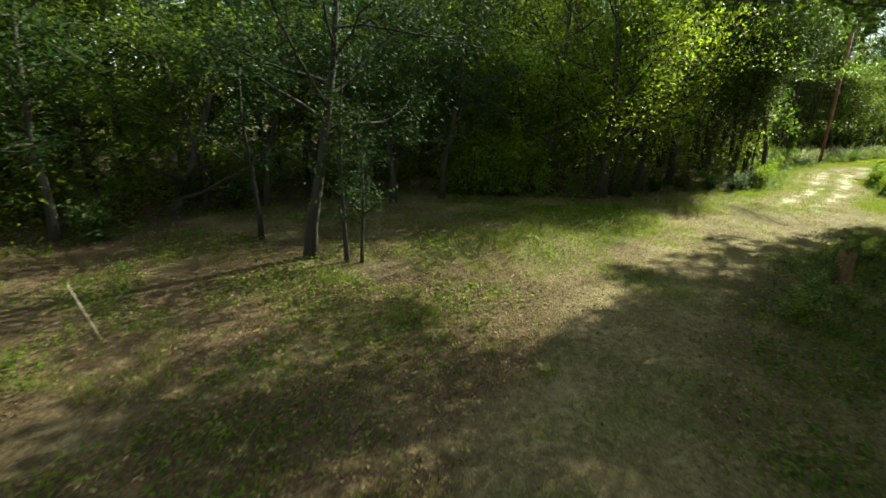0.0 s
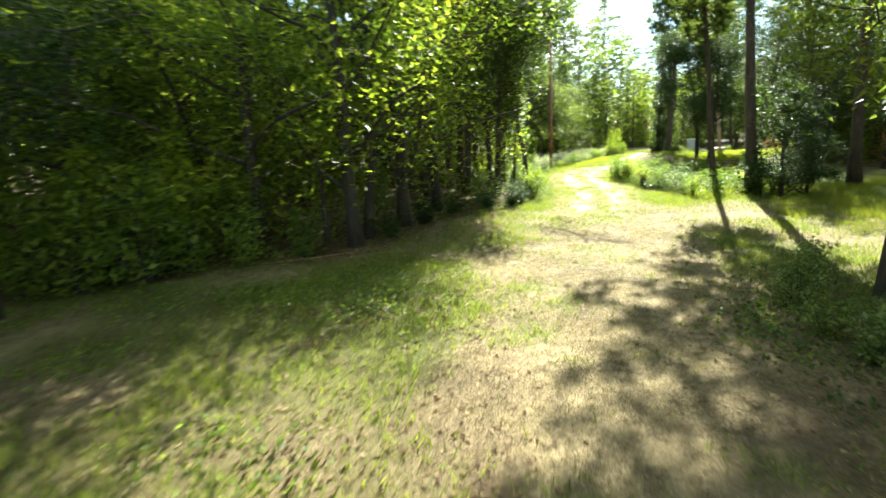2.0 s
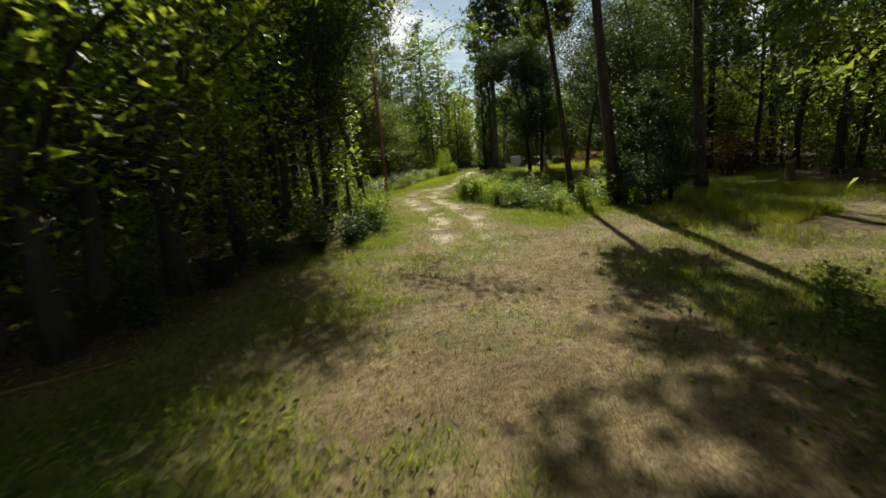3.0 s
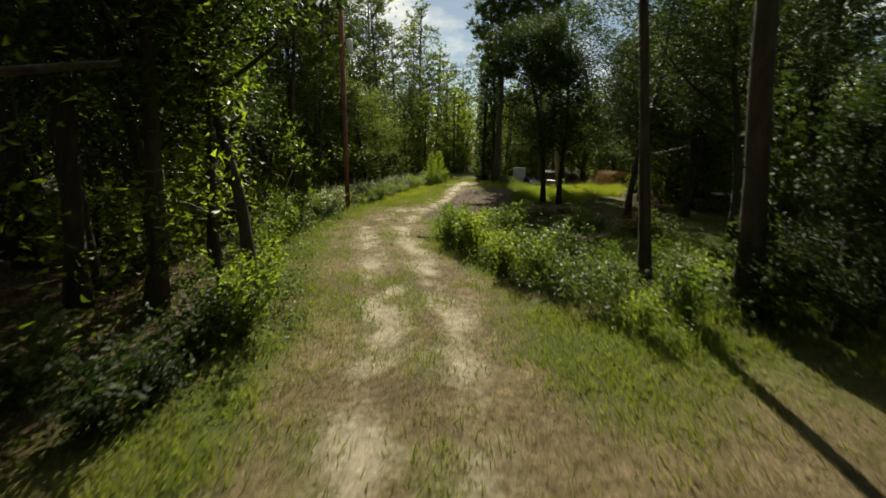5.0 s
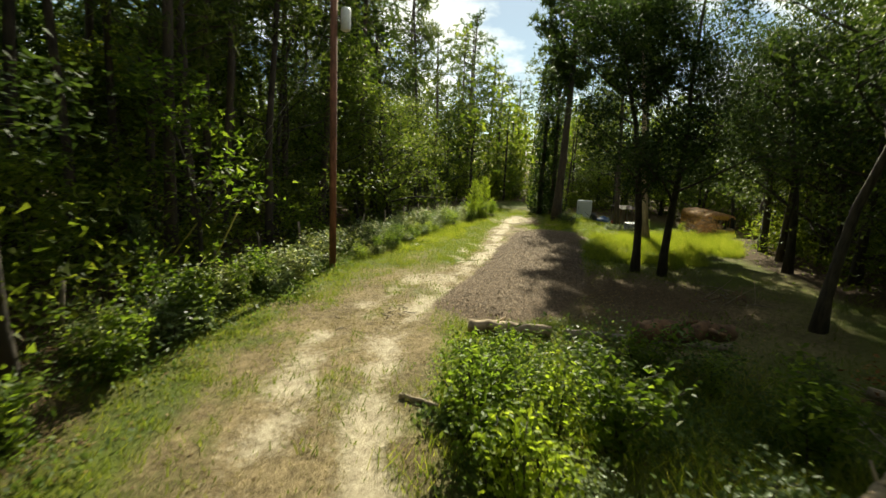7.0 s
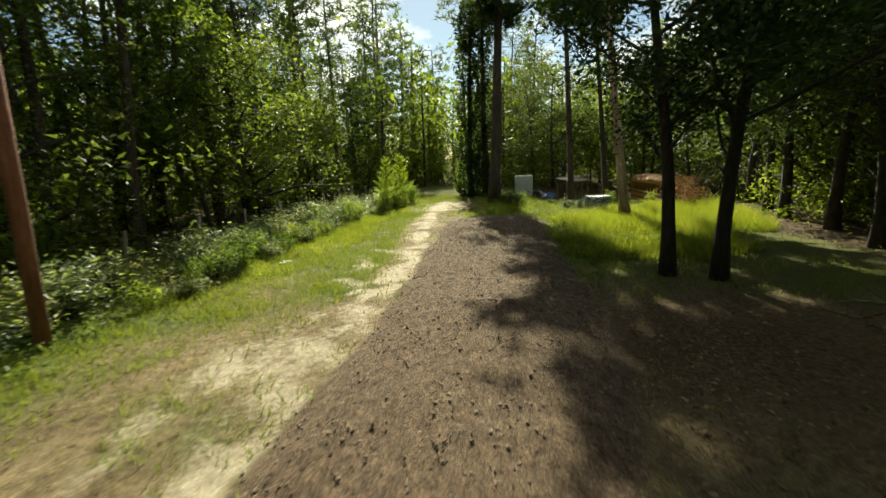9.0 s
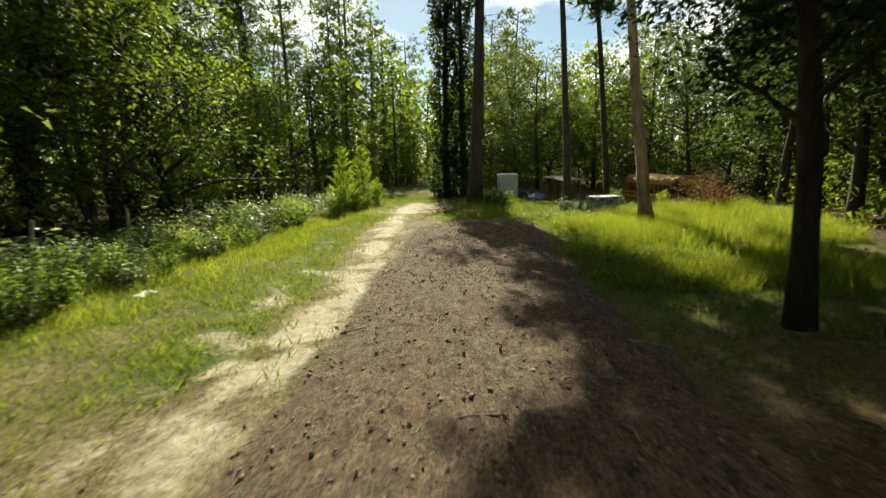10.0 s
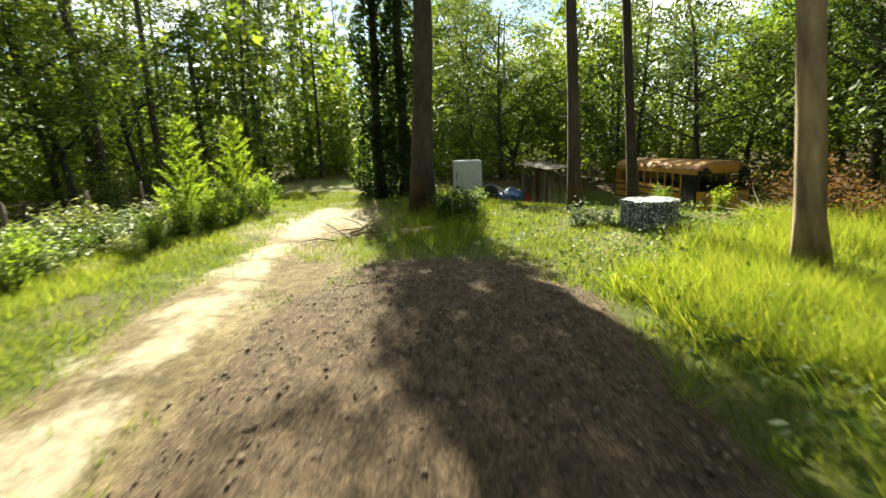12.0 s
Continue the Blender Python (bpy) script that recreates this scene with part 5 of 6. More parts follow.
def thicket_leaves(number, per):
    c = []
    while len(c) < number:
        x, y = rng.uniform(K * 27, K * 45), rng.uniform(K * 19, K * 38)
        if not inside(THICKET, np.array([x]), np.array([y]))[0]:
            continue
        lump = float(value_noise(np.array([x * 0.9]), np.array([y * 0.9]), 97)[0])
        if lump < -0.15:
            continue
        h = rng.uniform(0.05, 1.0) * (0.45 + 0.75 * float(value_noise(np.array([x * 0.7]), np.array([y * 0.7]), 97)[0]))
        c.append(rng.normal(size=(per, 3)) * np.array([0.22, 0.22, 0.14]) + np.array([x, y, z_at(x, y) + h]))
    c = np.concatenate(c)
    c[:, 2] = np.maximum(c[:, 2], lie(c[:, 0], c[:, 1]) + 0.04)
    v, f = leaves(c, 0.10, 0.5, 0.6)
    tagged(new("thicket_weeds", quick_mesh("thicket_weeds", v, f, LEAF_BUSH)), "leafy weeds growing through the thicket", "weeds", kind="stuff")


thicket_leaves(620, 45)

# ---- far wood that closes the view ----
def far_wood(number, per):
    stems, c = [], []
    while len(stems) < number:
        x, y = rng.uniform(-75, 165), rng.uniform(-60, 150)
        out = out_at(x, y)
        end = x * 0.83 + y * 0.56 > 84 and math.hypot(x - 30, y - 28) < 140
        if not (16 < out < 42 or (end and out > -3)):
            continue
        tall = (rng.uniform(18, 25) if rng.uniform() < 0.12 else rng.uniform(10, 16)) if end else rng.uniform(11, 18)
        z0 = -0.4
        stems.append(tube(np.array([(x, y, z0), (x + rng.normal() * 0.2, y, tall * 0.5), (x + rng.normal() * 0.4, y, tall)]), np.array([0.17, 0.12, 0.04]), 5, 0, False))
        h = tall * rng.uniform(0.0, 1.02, per)
        r = (0.9 + 1.9 * np.sin(np.pi * np.clip(h / tall, 0, 1)))
        clump = rng.normal(size=(per, 2)) * 0.62 * r[:, None]
        c.append(np.stack([x + clump[:, 0], y + clump[:, 1], h], -1))
    v, f = join(*stems)
    wood = tagged(new("far_wood", quick_mesh("far_wood", v, f, BARK_PINE)), "distant pine and oak wood closing the view", "forest", kind="stuff")
    v, f = slips(np.concatenate(c), 0.62, 0.6, 0.3)
    child("far_leaves", quick_mesh("far_leaves", v, f, LEAF_OAK), wood)


far_wood(520, 380)

# ---- made things ----
def box(bm, x0, x1, y0, y1, z0, z1, bevel=0.0):
    made = bmesh.ops.create_cube(bm, size=1)["verts"]
    bmesh.ops.scale(bm, verts=made, vec=(x1 - x0, y1 - y0, z1 - z0))
    bmesh.ops.translate(bm, verts=made, vec=((x0 + x1) / 2, (y0 + y1) / 2, (z0 + z1) / 2))
    if bevel:
        edges = list({e for p in made for e in p.link_edges})
        bmesh.ops.bevel(bm, geom=edges, offset=bevel, segments=2, affect="EDGES", profile=0.5)


def box_part(name, dims, mat, parent, label="", bevel=0.0):
    bm = bmesh.new()
    box(bm, *dims, bevel)
    return part(name, bm, mat, parent, label)


def rod(name, points, radius, mat, parent=None, label="", sides=8):
    v, f = tube(np.array(points, float), np.full(len(points), radius), sides)
    me = quick_mesh(name, v, f, mat, True)
    return child(name, me, parent, label) if parent else tagged(new(name, me), label)


def to_plan(px, py, turn=0.0, up=0.0):
    return pose(px * K, py * K, z_at(px * K, py * K) + up, 0, 0, turn)


def school_bus(m, long=8.3, wide=2.4):
    """An old bus, front towards +x; the skirt is 0.55 m above the ground."""
    bus = new("school_bus")
    bus.matrix_basis = m
    tagged(bus, "old yellow bus with a rusty roof, abandoned among bushes", "bus")
    h, s0, sill, top, eave = wide / 2, 0.55, 1.55, 2.20, 2.38
    front, back = long / 2, -long / 2
    pitch, first = 0.70, front - 1.35
    count = int((first - back - 0.3) / pitch)
    box_part("floor", (back + 0.06, front - 0.06, -h + 0.06, h - 0.06, s0 + 0.22, s0 + 0.30), BUS_INSIDE, bus)
    for sy in (1, -1):
        y0, y1 = (h - 0.06, h) if sy > 0 else (-h, -h + 0.06)
        end = first if sy < 0 else front
        box_part("side_wall", (back + 0.06, end, y0, y1, s0, sill), BUS_YELLOW, bus, bevel=0.012)
        box_part("top_band", (back + 0.06, front - 0.06, y0, y1, top, eave), BUS_YELLOW, bus)
        for z in (s0 + 0.06, s0 + 0.42, sill - 0.22):
            a, b = (h + 0.001, h + 0.028) if sy > 0 else (-h - 0.028, -h - 0.001)
            box_part("rub_rail", (back + 0.1, end - 0.03, a, b, z, z + 0.085), BUS_BLACK, bus, "black rub rail", 0.008)
        for i in range(count + 1):
            x = first - i * pitch
            box_part("pillar", (x - 0.04, x + 0.04, y0, y1, sill, top), BUS_YELLOW, bus)
            if i < count:
                win = box_part("window_frame", (x - pitch + 0.045, x - 0.045, y0 + 0.015, y1 - 0.015, sill + 0.30, sill + 0.335), BUS_BLACK, bus, "black window bar")
                pane = box_part("pane", (x - pitch + 0.04, x - 0.04, (y0 + y1) / 2 - 0.004, (y0 + y1) / 2 + 0.004, sill, sill + 0.295), GLASS_M, win)
                pane.visible_shadow = False
    bm = bmesh.new()
    arc = [(math.cos(a) * h, eave + math.sin(a) ** 0.8 * 0.42) for a in np.linspace(0.02, math.pi - 0.02, 15)]
    rows = []
    for x, pull in ((front, 0.93), (front - 0.12, 1.0), (front - long * 0.3, 1.0), (0, 1.0), (back + long * 0.2, 1.0), (back + 0.12, 1.0), (back, 0.93)):
        rows.append([bm.verts.new((x, yy * pull, eave + (zz - eave) * pull)) for yy, zz in arc])
    for r0, r1 in zip(rows[:-1], rows[1:]):
        for i in range(len(arc) - 1):
            bm.faces.new((r0[i], r1[i], r1[i + 1], r0[i + 1]))
    for r in (rows[0], rows[-1]):
        bm.faces.new(r)
    bmesh.ops.recalc_face_normals(bm, faces=bm.faces[:])
    roof = part("roof", bm, BUS_ROOF, bus, "faded yellow roof with brown rust patches", True)
    for i in range(6):
        x = front - 0.9 - i * 1.25
        pts = [(x, yy * 1.004, eave + (zz - eave) * 1.02) for yy, zz in arc[1:-1]]
        v, f = tube(np.array(pts), np.full(len(pts), 0.014), 5, 0, False)
        child("roof_rib", quick_mesh("roof_rib", v, f, BUS_ROOF), roof)
    box_part("rear_wall", (back, back + 0.058, -h + 0.004, h - 0.004, s0, eave), BUS_YELLOW, bus)
    box_part("front_panel", (front - 0.06, front, -h + 0.004, h - 0.004, s0, sill - 0.08), BUS_YELLOW, bus, bevel=0.02)
    box_part("front_head", (front - 0.06, front, -h + 0.004, h - 0.004, top + 0.03, eave), BUS_BLACK, bus)
    box_part("sign_panel", (front + 0.002, front + 0.05, -0.62, 0.62, top + 0.06, eave + 0.24), BUS_YELLOW, bus, "yellow panel over the windscreen", 0.02)
    for y in (-0.88, 0.88):
        box_part("signal_lamp", (front + 0.002, front + 0.07, y - 0.12, y + 0.12, eave - 0.05, eave + 0.14), BUS_BLACK, bus, "black signal lamp housing", 0.03)
    for y in (-h + 0.05, 0.0, h - 0.05):
        box_part("windscreen_post", (front - 0.058, front - 0.004, y - 0.035, y + 0.035, sill - 0.08, top + 0.03), BUS_BLACK, bus)
    for y in (-h / 2, h / 2):
        p = box_part("windscreen", (front - 0.035, front - 0.025, y - h / 2 + 0.07, y + h / 2 - 0.05, sill - 0.08, top + 0.03), GLASS_M, bus)
        p.visible_shadow = False
    box_part("bumper", (front + 0.02, front + 0.16, -h, h, s0 - 0.08, s0 + 0.16), BUS_BLACK, bus, "black steel bumper", 0.03)
    for y in (-0.85, 0.85):
        box_part("headlight", (front + 0.002, front + 0.04, y - 0.11, y + 0.11, s0 + 0.42, s0 + 0.62), STEEL, bus, "dull headlight", 0.03)
    for x0 in (first + 0.10, first + 0.66):
        leaf = box_part("door_leaf", (x0, x0 + 0.50, -h - 0.004, -h + 0.036, s0 + 0.02, top), BUS_BLACK, bus, "dark folding door leaf")
        p = box_part("door_pane", (x0 + 0.08, x0 + 0.42, -h - 0.012, -h - 0.006, sill - 0.3, top - 0.1), GLASS_M, leaf)
        p.visible_shadow = False
    for i in range(6):
        x = first - 0.75 - i * 0.85
        for y in (-0.72, 0.72):
            box_part("seat", (x - 0.10, x + 0.10, y - 0.42, y + 0.42, s0 + 0.31, sill + 0.14), BUS_INSIDE, bus, "worn dark seat back", 0.04)
    for x in (front - 1.1, back + 2.0):
        for sy in (1, -1):
            v, f = tube(np.array([(x, sy * (h - 0.30), 0.45), (x, sy * (h - 0.04), 0.45)]), np.array([0.45, 0.45]), 20)
            wheel = child("tyre", quick_mesh("tyre", v, f, RUBBER, False), bus, "flat black tyre")
            v, f = tube(np.array([(x, sy * (h - 0.05), 0.45), (x, sy * (h - 0.02), 0.45)]), np.array([0.25, 0.22]), 14)
            child("rim", quick_mesh("rim", v, f, STEEL, False), wheel, "rusty wheel rim")
    return bus


# centre of the bus, and its heading
BUS_AT, BUS_TURN = (94.5, 45.8), math.degrees(math.atan2(-0.496, -0.868))
school_bus(pose(BUS_AT[0] * K, BUS_AT[1] * K, -1.74, 0, 0, BUS_TURN))


def utility_pole(px, py, tall=10.6):
    foot = new("utility_pole")
    foot.matrix_basis = to_plan(px, py)
    tagged(foot, "reddish brown wooden utility pole beside the track", "pole")
    rod("pole", [(0, 0, -0.4), (0, 0, tall * 0.4), (0.0, 0.0, tall)], 0.125, WOOD_POLE, foot, sides=14)
    rod("bracket", [(0, 0, tall - 0.7), (0.32, -0.3, tall - 0.6)], 0.03, STEEL, foot)
    v, f = tube(np.array([(0.30, -0.28, tall - 2.2), (0.30, -0.28, tall - 2.15), (0.30, -0.28, tall - 1.5), (0.30, -0.28, tall - 1.45)]), np.array([0.14, 0.17, 0.17, 0.13]), 14)
    can = child("transformer", quick_mesh("transformer", v, f, WHITE_PANEL), foot, "pale grey transformer can")
    rod("hanger", [(0.05, -0.05, tall - 1.8), (0.2, -0.19, tall - 1.8)], 0.03, STEEL, can)
    for i, (dx, dy) in enumerate(((-4.5, 0.5), (-5.6, 1.6))):
        a, b = np.array((0.0, 0.0, tall - 1.6 - i)), np.array((dx, dy, -0.1))
        rod("guy_wire", [a, (a + b) / 2, b], 0.006, STEEL, foot, "thin steel guy wire", 5)
        rod("guy_guard", [b + (a - b) * 0.02, b + (a - b) * 0.12, b + (a - b) * 0.26], 0.028, YELLOW_PLASTIC, foot, "yellow plastic guy guard")
    return foot


utility_pole(41.7, 48.8)


def power_line(a, b, sag, label):
    a, b = np.array(a, float), np.array(b, float)
    t = np.linspace(0, 1, 25)
    pts = a + (b - a) * t[:, None]
    pts[:, 2] -= sag * 4 * t * (1 - t)
    v, f = tube(pts, np.full(25, 0.011), 5)
    tagged(new("power_line", quick_mesh("power_line", v, f, BUS_BLACK)), label, "cable", "power lines")


POLE_TOP = (41.7 * K, 48.8 * K, 10.4)
power_line(POLE_TOP, (28.0 * K, 6.0 * K, 9.6), 0.7, "thin black power line crossing the track")
power_line(POLE_TOP, (118 * K, 112 * K, 10.5), 0.9, "thin black power line along the wood")
power_line((41.7 * K, 48.8 * K, 9.7), (118 * K, 111 * K, 9.6), 0.9, "thin black power line along the wood")


def fence():
    foot = new("wire_fence")
    foot.location = (30 * K, 44 * K, 0)
    tagged(foot, "old wire fence on grey wooden posts behind the brambles", "fence")
    line = K * np.array([(27.0, 42.8), (33.0, 47.4), (39.0, 51.8), (46.6, 56.0), (57.0, 60.4), (65.6, 65.2), (74.6, 70.0)])
    run = np.concatenate([[0], np.cumsum(np.hypot(*np.diff(line, axis=0).T))])
    tops = []
    for s in np.arange(0, run[-1], 2.9):
        x, y = np.interp(s, run, line[:, 0]), np.interp(s, run, line[:, 1])
        z, r = z_at(x, y), rng.uniform(0.045, 0.065)
        lx, ly = rng.normal() * 0.04, rng.normal() * 0.04
        p = np.array([(x, y, z - 0.3), (x + lx, y + ly, z + 0.6), (x + 2 * lx, y + 2 * ly, z + rng.uniform(1.15, 1.3))]) - np.array(foot.location)
        v, f = tube(p, np.array([r, r, r * 0.9]), 8, 0.05)
        child("post", quick_mesh("post", v, f, WOOD_GREY, True), foot)
        tops.append((x, y, z))
    for h in (0.35, 0.7, 1.05):
        pts = []
        for (x0, y0, z0), (x1, y1, z1) in zip(tops[:-1], tops[1:]):
            for t in (0, 0.5):
                pts.append((x0 + (x1 - x0) * t, y0 + (y1 - y0) * t, z0 + (z1 - z0) * t + h - (0.05 if t else 0)))
        v, f = tube(np.array(pts) - np.array(foot.location), np.full(len(pts), 0.0028), 4, 0, False)
        child("wire", quick_mesh("wire", v, f, RUBBER), foot, "rusty fence wire")


fence()


def log(a, b, r, label, mat=None, up=0.0):
    """A felled log with broken ends, between two places of the plan."""
    (ax, ay), (bx, by) = (a[0] * K, a[1] * K), (b[0] * K, b[1] * K)
    za, zb = z_at(ax, ay) + r * 0.8 + up, z_at(bx, by) + r * 0.8 + up
    t = np.linspace(0, 1, 9)
    pts = np.stack([ax + (bx - ax) * t, ay + (by - ay) * t, za + (zb - za) * t], -1) + rng.normal(size=(9, 3)) * r * 0.12
    foot = new("log")
    foot.location = pts[0]
    tagged(foot, label, "log", "felled logs")
    v, f = tube(pts - pts[0], r * (1 - 0.25 * t), 12, 0.07)
    child("bark", quick_mesh("log_bark", v, f, mat or WOOD_ROT, True), foot)
    for i in range(2):
        k = int(rng.integers(2, 7))
        limb = bent(pts[k] - pts[0], (rng.normal(), rng.normal(), 0.6), r * 3.0, 3, 0.15)
        v, f = tube(limb, np.linspace(r * 0.3, r * 0.14, 4), 6)
        child("stub", quick_mesh("log_stub", v, f, mat or WOOD_ROT), foot)


log((39.4, 37.9), (41.0, 35.8), 0.17, "pale weathered log lying at the end of the thicket", BARK_BARE)
log((41.4, 35.6), (44.2, 31.4), 0.10, "long thin grey log behind the thicket", WOOD_GREY)
log((40.9, 33.2), (42.8, 31.2), 0.24, "thick reddish rotten log in the thicket", None, 0.5)
log((36.3, 28.1), (38.9, 27.6), 0.11, "weathered log among the bushes", BARK_BARE, 0.25)
log((42.9, 28.2), (42.6, 25.2), 0.10, "grey log among dead branches", WOOD_GREY, 0.1)
log((34.7, 35.9), (35.0, 35.0), 0.05, "short broken log at the edge of the track", WOOD_GREY)
log((69.6, 53.5), (70.7, 52.8), 0.10, "short pale log in the grass", BARK_BARE)
log((3.4, 24.2), (7.6, 23.2), 0.035, "thin fallen branch in the undergrowth")


def brush_pile(px, py, wide, count, label):
    """A heap of dead branches."""
    foot = new("brush_pile")
    foot.matrix_basis = to_plan(px, py)
    tagged(foot, label, "brushwood", "brush piles")
    for i in range(count):
        a, r = rng.uniform(0, 6.28), wide * math.sqrt(rng.uniform())
        base = (r * math.cos(a), r * math.sin(a), rng.uniform(0.0, 0.45) * (1 - r / wide))
        b = rng.uniform(0, 6.28)
        limb = bent(base, (math.cos(b), math.sin(b), rng.uniform(0.0, 0.55)), rng.uniform(0.5, 1.5), 5, 0.14)
        v, f = tube(limb, np.linspace(rng.uniform(0.010, 0.030), 0.005, 6), 5)
        child("branch", quick_mesh("branch", v, f, WOOD_GREY if i % 3 else WOOD_ROT), foot)


brush_pile(76.6, 41.2, 1.8, 90, "heap of dead grey and brown branches beside the clearing")
brush_pile(41.6, 27.4, 1.3, 45, "heap of dead branches in the thicket")
brush_pile(69.2, 54.9, 0.7, 16, "brown wood debris at the end of the turned earth")
brush_pile(51.5, 33.5, 1.0, 22, "scattered dead branches on bare ground")


def white_cabinet(px, py, turn):
    foot = new("white_cabinet")
    foot.matrix_basis = to_plan(px, py, turn, -0.02) @ Matrix.Diagonal((1.2, 1.0, 1.12, 1))
    tagged(foot, "old white metal cabinet standing in the weeds", "cabinet")
    box_part("body", (-0.57, 0.57, -0.4, 0.4, 0.0, 1.5), WHITE_PANEL, foot, bevel=0.05)
    box_part("door", (-0.55, 0.55, 0.402, 0.45, 0.06, 1.46), WHITE_PANEL, foot, bevel=0.03)
    box_part("handle", (0.42, 0.46, 0.452, 0.49, 0.7, 1.0), STEEL, foot, "dull metal handle", 0.01)
    # A thin black sheet covers most of this side.
    box_part("gasket", (0.572, 0.578, -0.36, 0.38, 0.05, 1.45), BUS_BLACK, foot, "thin black sheet over one side")


white_cabinet(86.2, 58.0, 116)


def shed(px, py, turn):
    foot = new("open_shed")
    foot.matrix_basis = to_plan(px, py, turn) @ Matrix.Diagonal((0.72, 0.9, 1.0, 1))
    tagged(foot, "open shed of grey posts with a tin roof and junk inside", "shed")
    for x in (-1.2, -0.4, 0.4, 1.2):
        for y in (-0.7, 0.7):
            box_part("post", (x - 0.05, x + 0.05, y - 0.05, y + 0.05, -0.1, 1.92 - 0.12 * y), WOOD_GREY, foot)
    for y in (-0.7, 0.7):
        box_part("beam", (-1.4, 1.4, y - 0.04, y + 0.04, 1.93 - 0.12 * y, 2.02 - 0.12 * y), WOOD_GREY, foot)
    bm = bmesh.new()
    n = 60
    rows = [[bm.verts.new((-1.5 + 3.0 * i / n, y, 2.03 - 0.12 * y + 0.012 * math.sin(i * 1.9))) for i in range(n + 1)] for y in (-1.0, 1.0)]
    for i in range(n):
        bm.faces.new((rows[0][i], rows[0][i + 1], rows[1][i + 1], rows[1][i]))
    bmesh.ops.solidify(bm, geom=bm.faces[:], thickness=0.01)
    part("roof", bm, TIN, foot, "corrugated tin roof")
    for i in range(9):
        x = -1.15 + i * 0.27 + rng.normal() * 0.03
        box_part("board", (x, x + 0.16, -0.79, -0.755, -0.05, rng.uniform(1.0, 1.85)), WOOD_POLE if i % 3 == 0 else WOOD_GREY, foot)


shed(87.0, 53.0, 64 + 90)


def junk_heap(px, py):
    for i, (dx, dy, w, h, mat, nm, lb) in enumerate(((0, 0, 0.75, 0.5, BLUE_TARP, "blue_tarp", "crumpled blue tarpaulin over a heap of junk"),
                                                     (1.3, 0.5, 0.45, 0.45, BLUE_TARP, "blue_tarp", "crumpled blue tarpaulin on the ground"),
                                                     (-0.5, 1.0, 0.35, 0.6, BUS_BLACK, "rubbish_bag", "black rubbish bag beside the tarpaulin"),
                                                     (1.9, -0.4, 0.30, 0.5, RED_PAINT, "red_drum", "rusty red drum beside the shed"))):
        bm = bmesh.new()
        bmesh.ops.create_icosphere(bm, subdivisions=3, radius=1)
        for p in bm.verts:
            k = 1 + 0.28 * noise.noise(p.co * 2.2 + Vector((i * 7, 0, 0)))
            p.co = Vector((p.co.x * w * k, p.co.y * w * 0.8 * k, max(p.co.z, -0.3) * h * k + h * 0.3))
        me = bpy.data.meshes.new(nm)
        bm.to_mesh(me)
        bm.free()
        me.materials.append(mat)
        ob = new(nm, me)
        ob.matrix_basis = to_plan(px + dx, py + dy, i * 40)
        tagged(ob, lb, "junk", "junk by the shed")
    for i in range(7):
        a = rng.uniform(0, 3.14)
        x, y = (px + rng.normal() * 0.7) * K, (py + rng.normal() * 0.7) * K
        z = z_at(x, y)
        d = np.array([math.cos(a), math.sin(a), 0.5]) * rng.uniform(0.6, 1.0)
        ob = rod("scrap_pipe", [(x, y, z), (x + d[0] * 0.5, y + d[1] * 0.5, z + 0.45), (x + d[0], y + d[1], z + d[2] + 0.35)], 0.02, TIN, None, "bent pale metal pipe on the junk heap")
        tagged(ob, "", "pipe", "scrap pipes")


junk_heap(84.6, 54.6)


def scrap_bin(px, py):
    """A low round wire bin full of grey and white scraps."""
    foot = new("scrap_bin")
    foot.matrix_basis = to_plan(px, py)
    tagged(foot, "low round wire bin filled with grey and white scraps", "bin")
    bm = bmesh.new()
    bmesh.ops.create_cone(bm, cap_ends=True, segments=40, radius1=0.66, radius2=0.64, depth=0.62)
    bmesh.ops.subdivide_edges(bm, edges=bm.edges[:], cuts=3, use_grid_fill=True)
    for p in bm.verts:
        p.co += Vector((noise.noise(p.co * 9), noise.noise(p.co * 9 + Vector((5, 0, 0))), noise.noise(p.co * 9 + Vector((0, 5, 0))))) * 0.035
        p.co.z += 0.31
    part("scrap_fill", bm, MOTTLED, foot)
    for z in (0.12, 0.36, 0.60):
        pts = [(0.70 * math.cos(a), 0.70 * math.sin(a), z) for a in np.linspace(0, 2 * math.pi, 25)]
        v, f = tube(np.array(pts), np.full(25, 0.006), 4, 0, False)
        child("hoop", quick_mesh("hoop", v, f, STEEL), foot, "thin wire hoop")
    for i in range(20):
        a = i * math.pi / 10
        v, f = tube(np.array([(0.695 * math.cos(a), 0.695 * math.sin(a), -0.02), (0.695 * math.cos(a), 0.695 * math.sin(a), 0.64)]), np.array([0.004, 0.004]), 4)
        child("upright", quick_mesh("upright", v, f, STEEL), foot, "thin upright wire")


scrap_bin(73.6, 46.4)


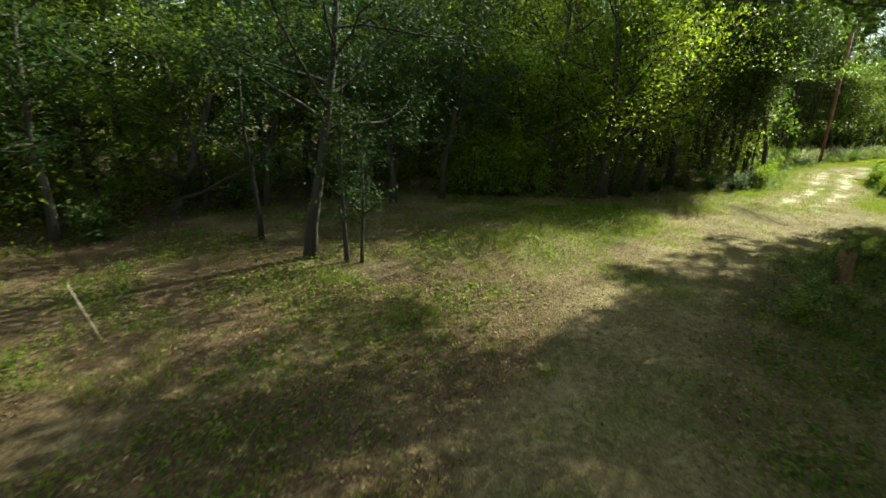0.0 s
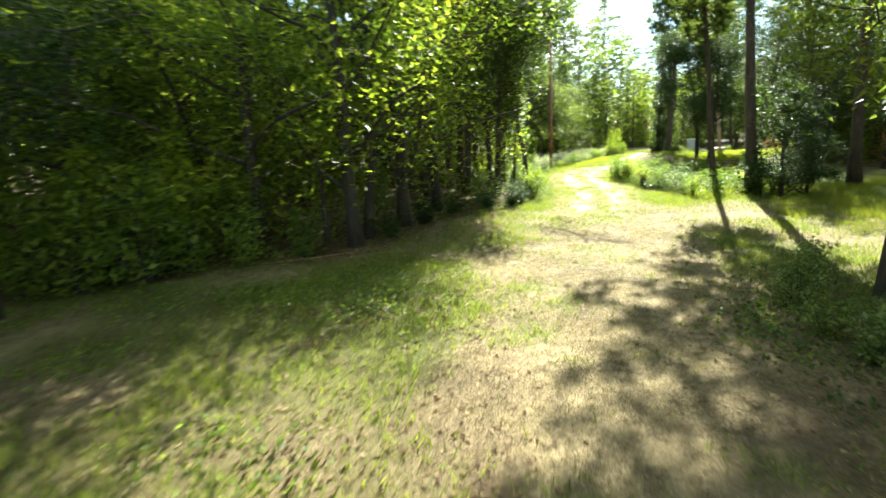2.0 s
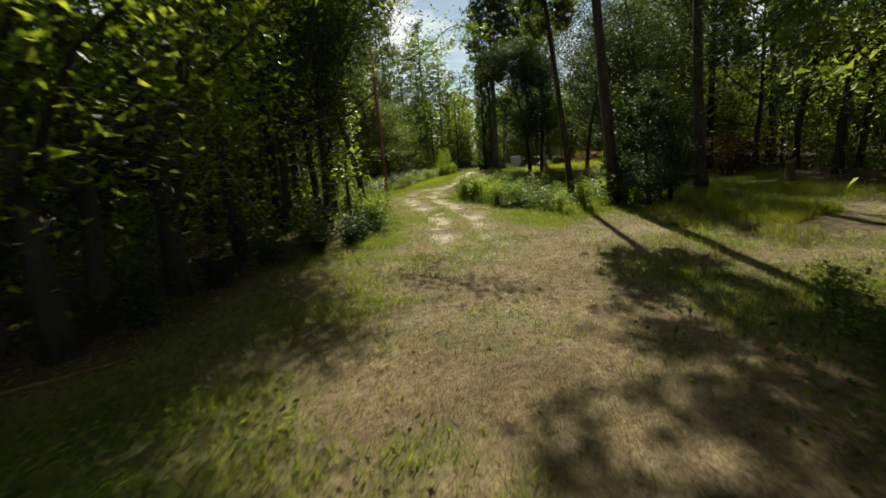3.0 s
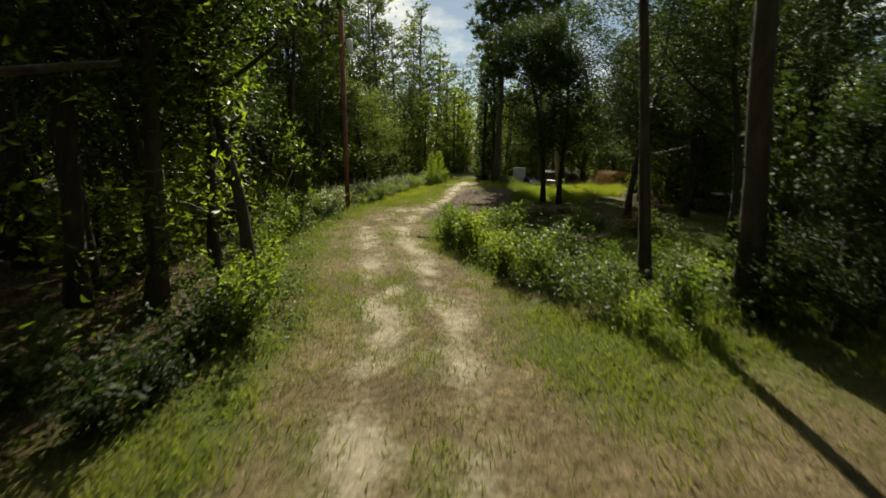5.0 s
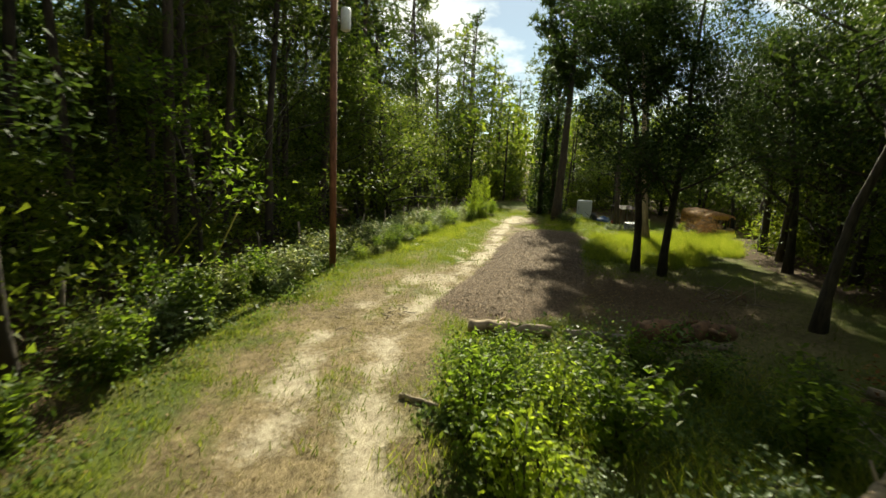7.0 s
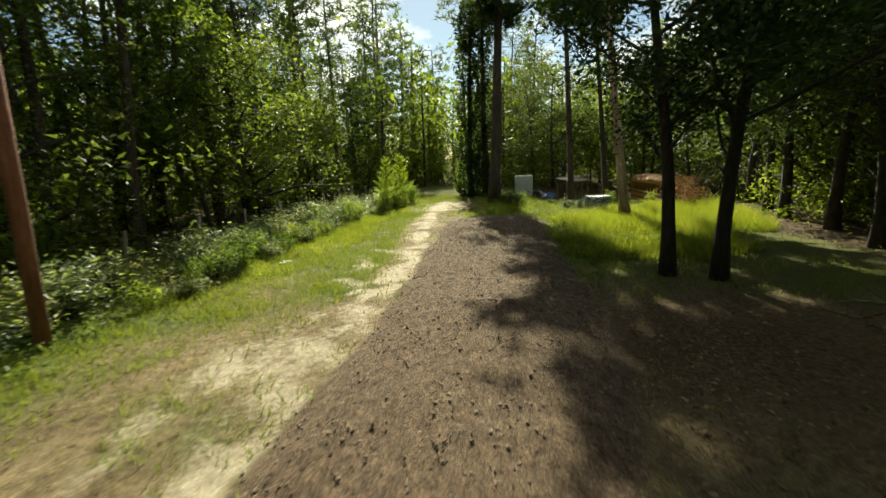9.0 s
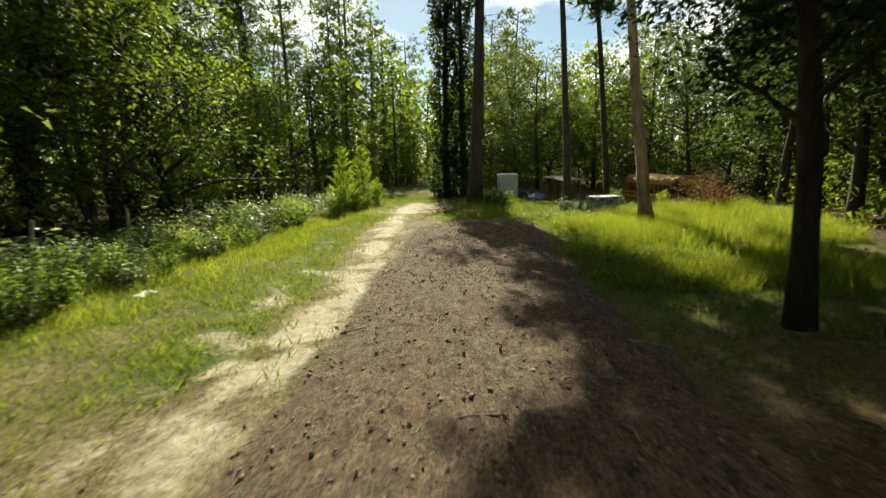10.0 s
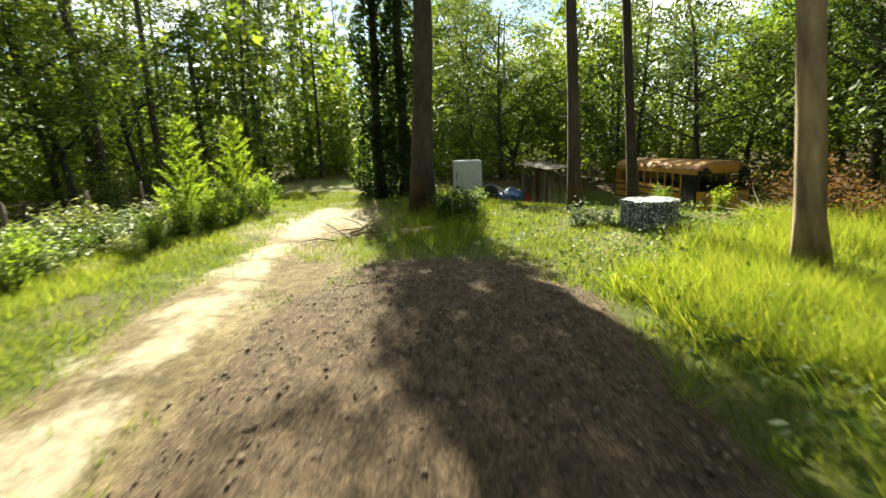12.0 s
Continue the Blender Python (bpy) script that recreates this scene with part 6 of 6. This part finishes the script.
def rotten_stump(px, py):
    foot = new("tree_stump")
    foot.matrix_basis = to_plan(px, py)
    tagged(foot, "dark rotten tree stump with a jagged top", "stump")
    t = np.linspace(0, 1, 7)
    v, f = tube(np.stack([0 * t, 0 * t, -0.1 + 0.98 * t], -1), 0.19 * (1 + 0.5 * np.exp(-t * 6)), 16, 0.07)
    top = v[:, 2] > 0.8
    v[top, 2] += rng.uniform(-0.12, 0.10, top.sum())
    child("trunk", quick_mesh("stump_trunk", v, f, WOOD_ROT), foot)
    for i in range(5):
        a = i * 1.26
        root = bent((0.15 * math.cos(a), 0.15 * math.sin(a), 0.12), (math.cos(a), math.sin(a), -0.35), 0.4, 3, 0.1)
        v, f = tube(root, np.linspace(0.07, 0.02, 4), 6)
        child("root", quick_mesh("stump_root", v, f, WOOD_ROT), foot)


rotten_stump(10.2, 8.7)
rotten_stump(40.5, 13.9)


def stick(name, points, r, label):
    pts = [(x * K, y * K, z_at(x * K, y * K) + h) for x, y, h in points]
    tagged(rod(name, pts, r, WOOD_GREY, None, label, 6), "", "stick", "loose sticks")


stick("leaning_branch", [(15.3, 29.0, -0.05), (14.7, 29.3, 1.3), (13.9, 29.6, 2.6), (13.3, 29.9, 3.7)], 0.030, "thin dead branch leaning against the undergrowth")
stick("leaning_stake", [(-13.7, 3.9, -0.1), (-14.6, 4.3, 1.0)], 0.025, "pale leaning wooden stake on leaf litter")
for i in range(16):
    px, py, a = 38.6 + rng.normal() * 1.2, 41.0 + rng.normal() * 0.7, rng.uniform(0, 6.28)
    ln = rng.uniform(0.1, 0.4)
    stick("wood_splinter", [(px, py, 0.02), (px + math.cos(a) * ln, py + math.sin(a) * ln, 0.03)], 0.012, "pale wood splinter lying on the sandy track")
for i in range(14):
    px, py, a = 50 + rng.normal() * 3.5, 40.0 + rng.normal() * 2.2, rng.uniform(0, 6.28)
    ln = rng.uniform(0.3, 0.9)
    stick("fallen_twig", [(px, py, 0.03), (px + math.cos(a) * ln * 0.5, py + math.sin(a) * ln * 0.5, 0.05), (px + math.cos(a + 0.2) * ln, py + math.sin(a + 0.2) * ln, 0.03)], 0.010,
          "grey fallen twig on bare ground")


def rag(px, py):
    bm = bmesh.new()
    bmesh.ops.create_grid(bm, x_segments=10, y_segments=8, size=0.5)
    for p in bm.verts:
        p.co = Vector((p.co.x * 0.36, p.co.y * 0.26, 0.05 + 0.05 * noise.noise(p.co * 5)))
    bmesh.ops.solidify(bm, geom=bm.faces[:], thickness=0.008)
    me = bpy.data.meshes.new("white_rag")
    bm.to_mesh(me)
    bm.free()
    me.materials.append(PAPER)
    ob = new("white_rag", me)
    ob.matrix_basis = to_plan(px, py, 25, -0.01)
    tagged(ob, "crumpled white rag lying on the grass", "rag")


rag(50.3, 51.6)


def covered_box(px, py):
    foot = new("covered_box")
    foot.matrix_basis = to_plan(px, py, 20)
    tagged(foot, "dark box with a pale lid standing under the trees", "box")
    box_part("body", (-0.6, 0.6, -0.45, 0.45, -0.05, 0.8), BUS_INSIDE, foot, bevel=0.03)
    box_part("lid", (-0.66, 0.66, -0.5, 0.5, 0.802, 0.87), WHITE_PANEL, foot, "pale weathered lid", 0.02)


covered_box(58.5, 25.6)
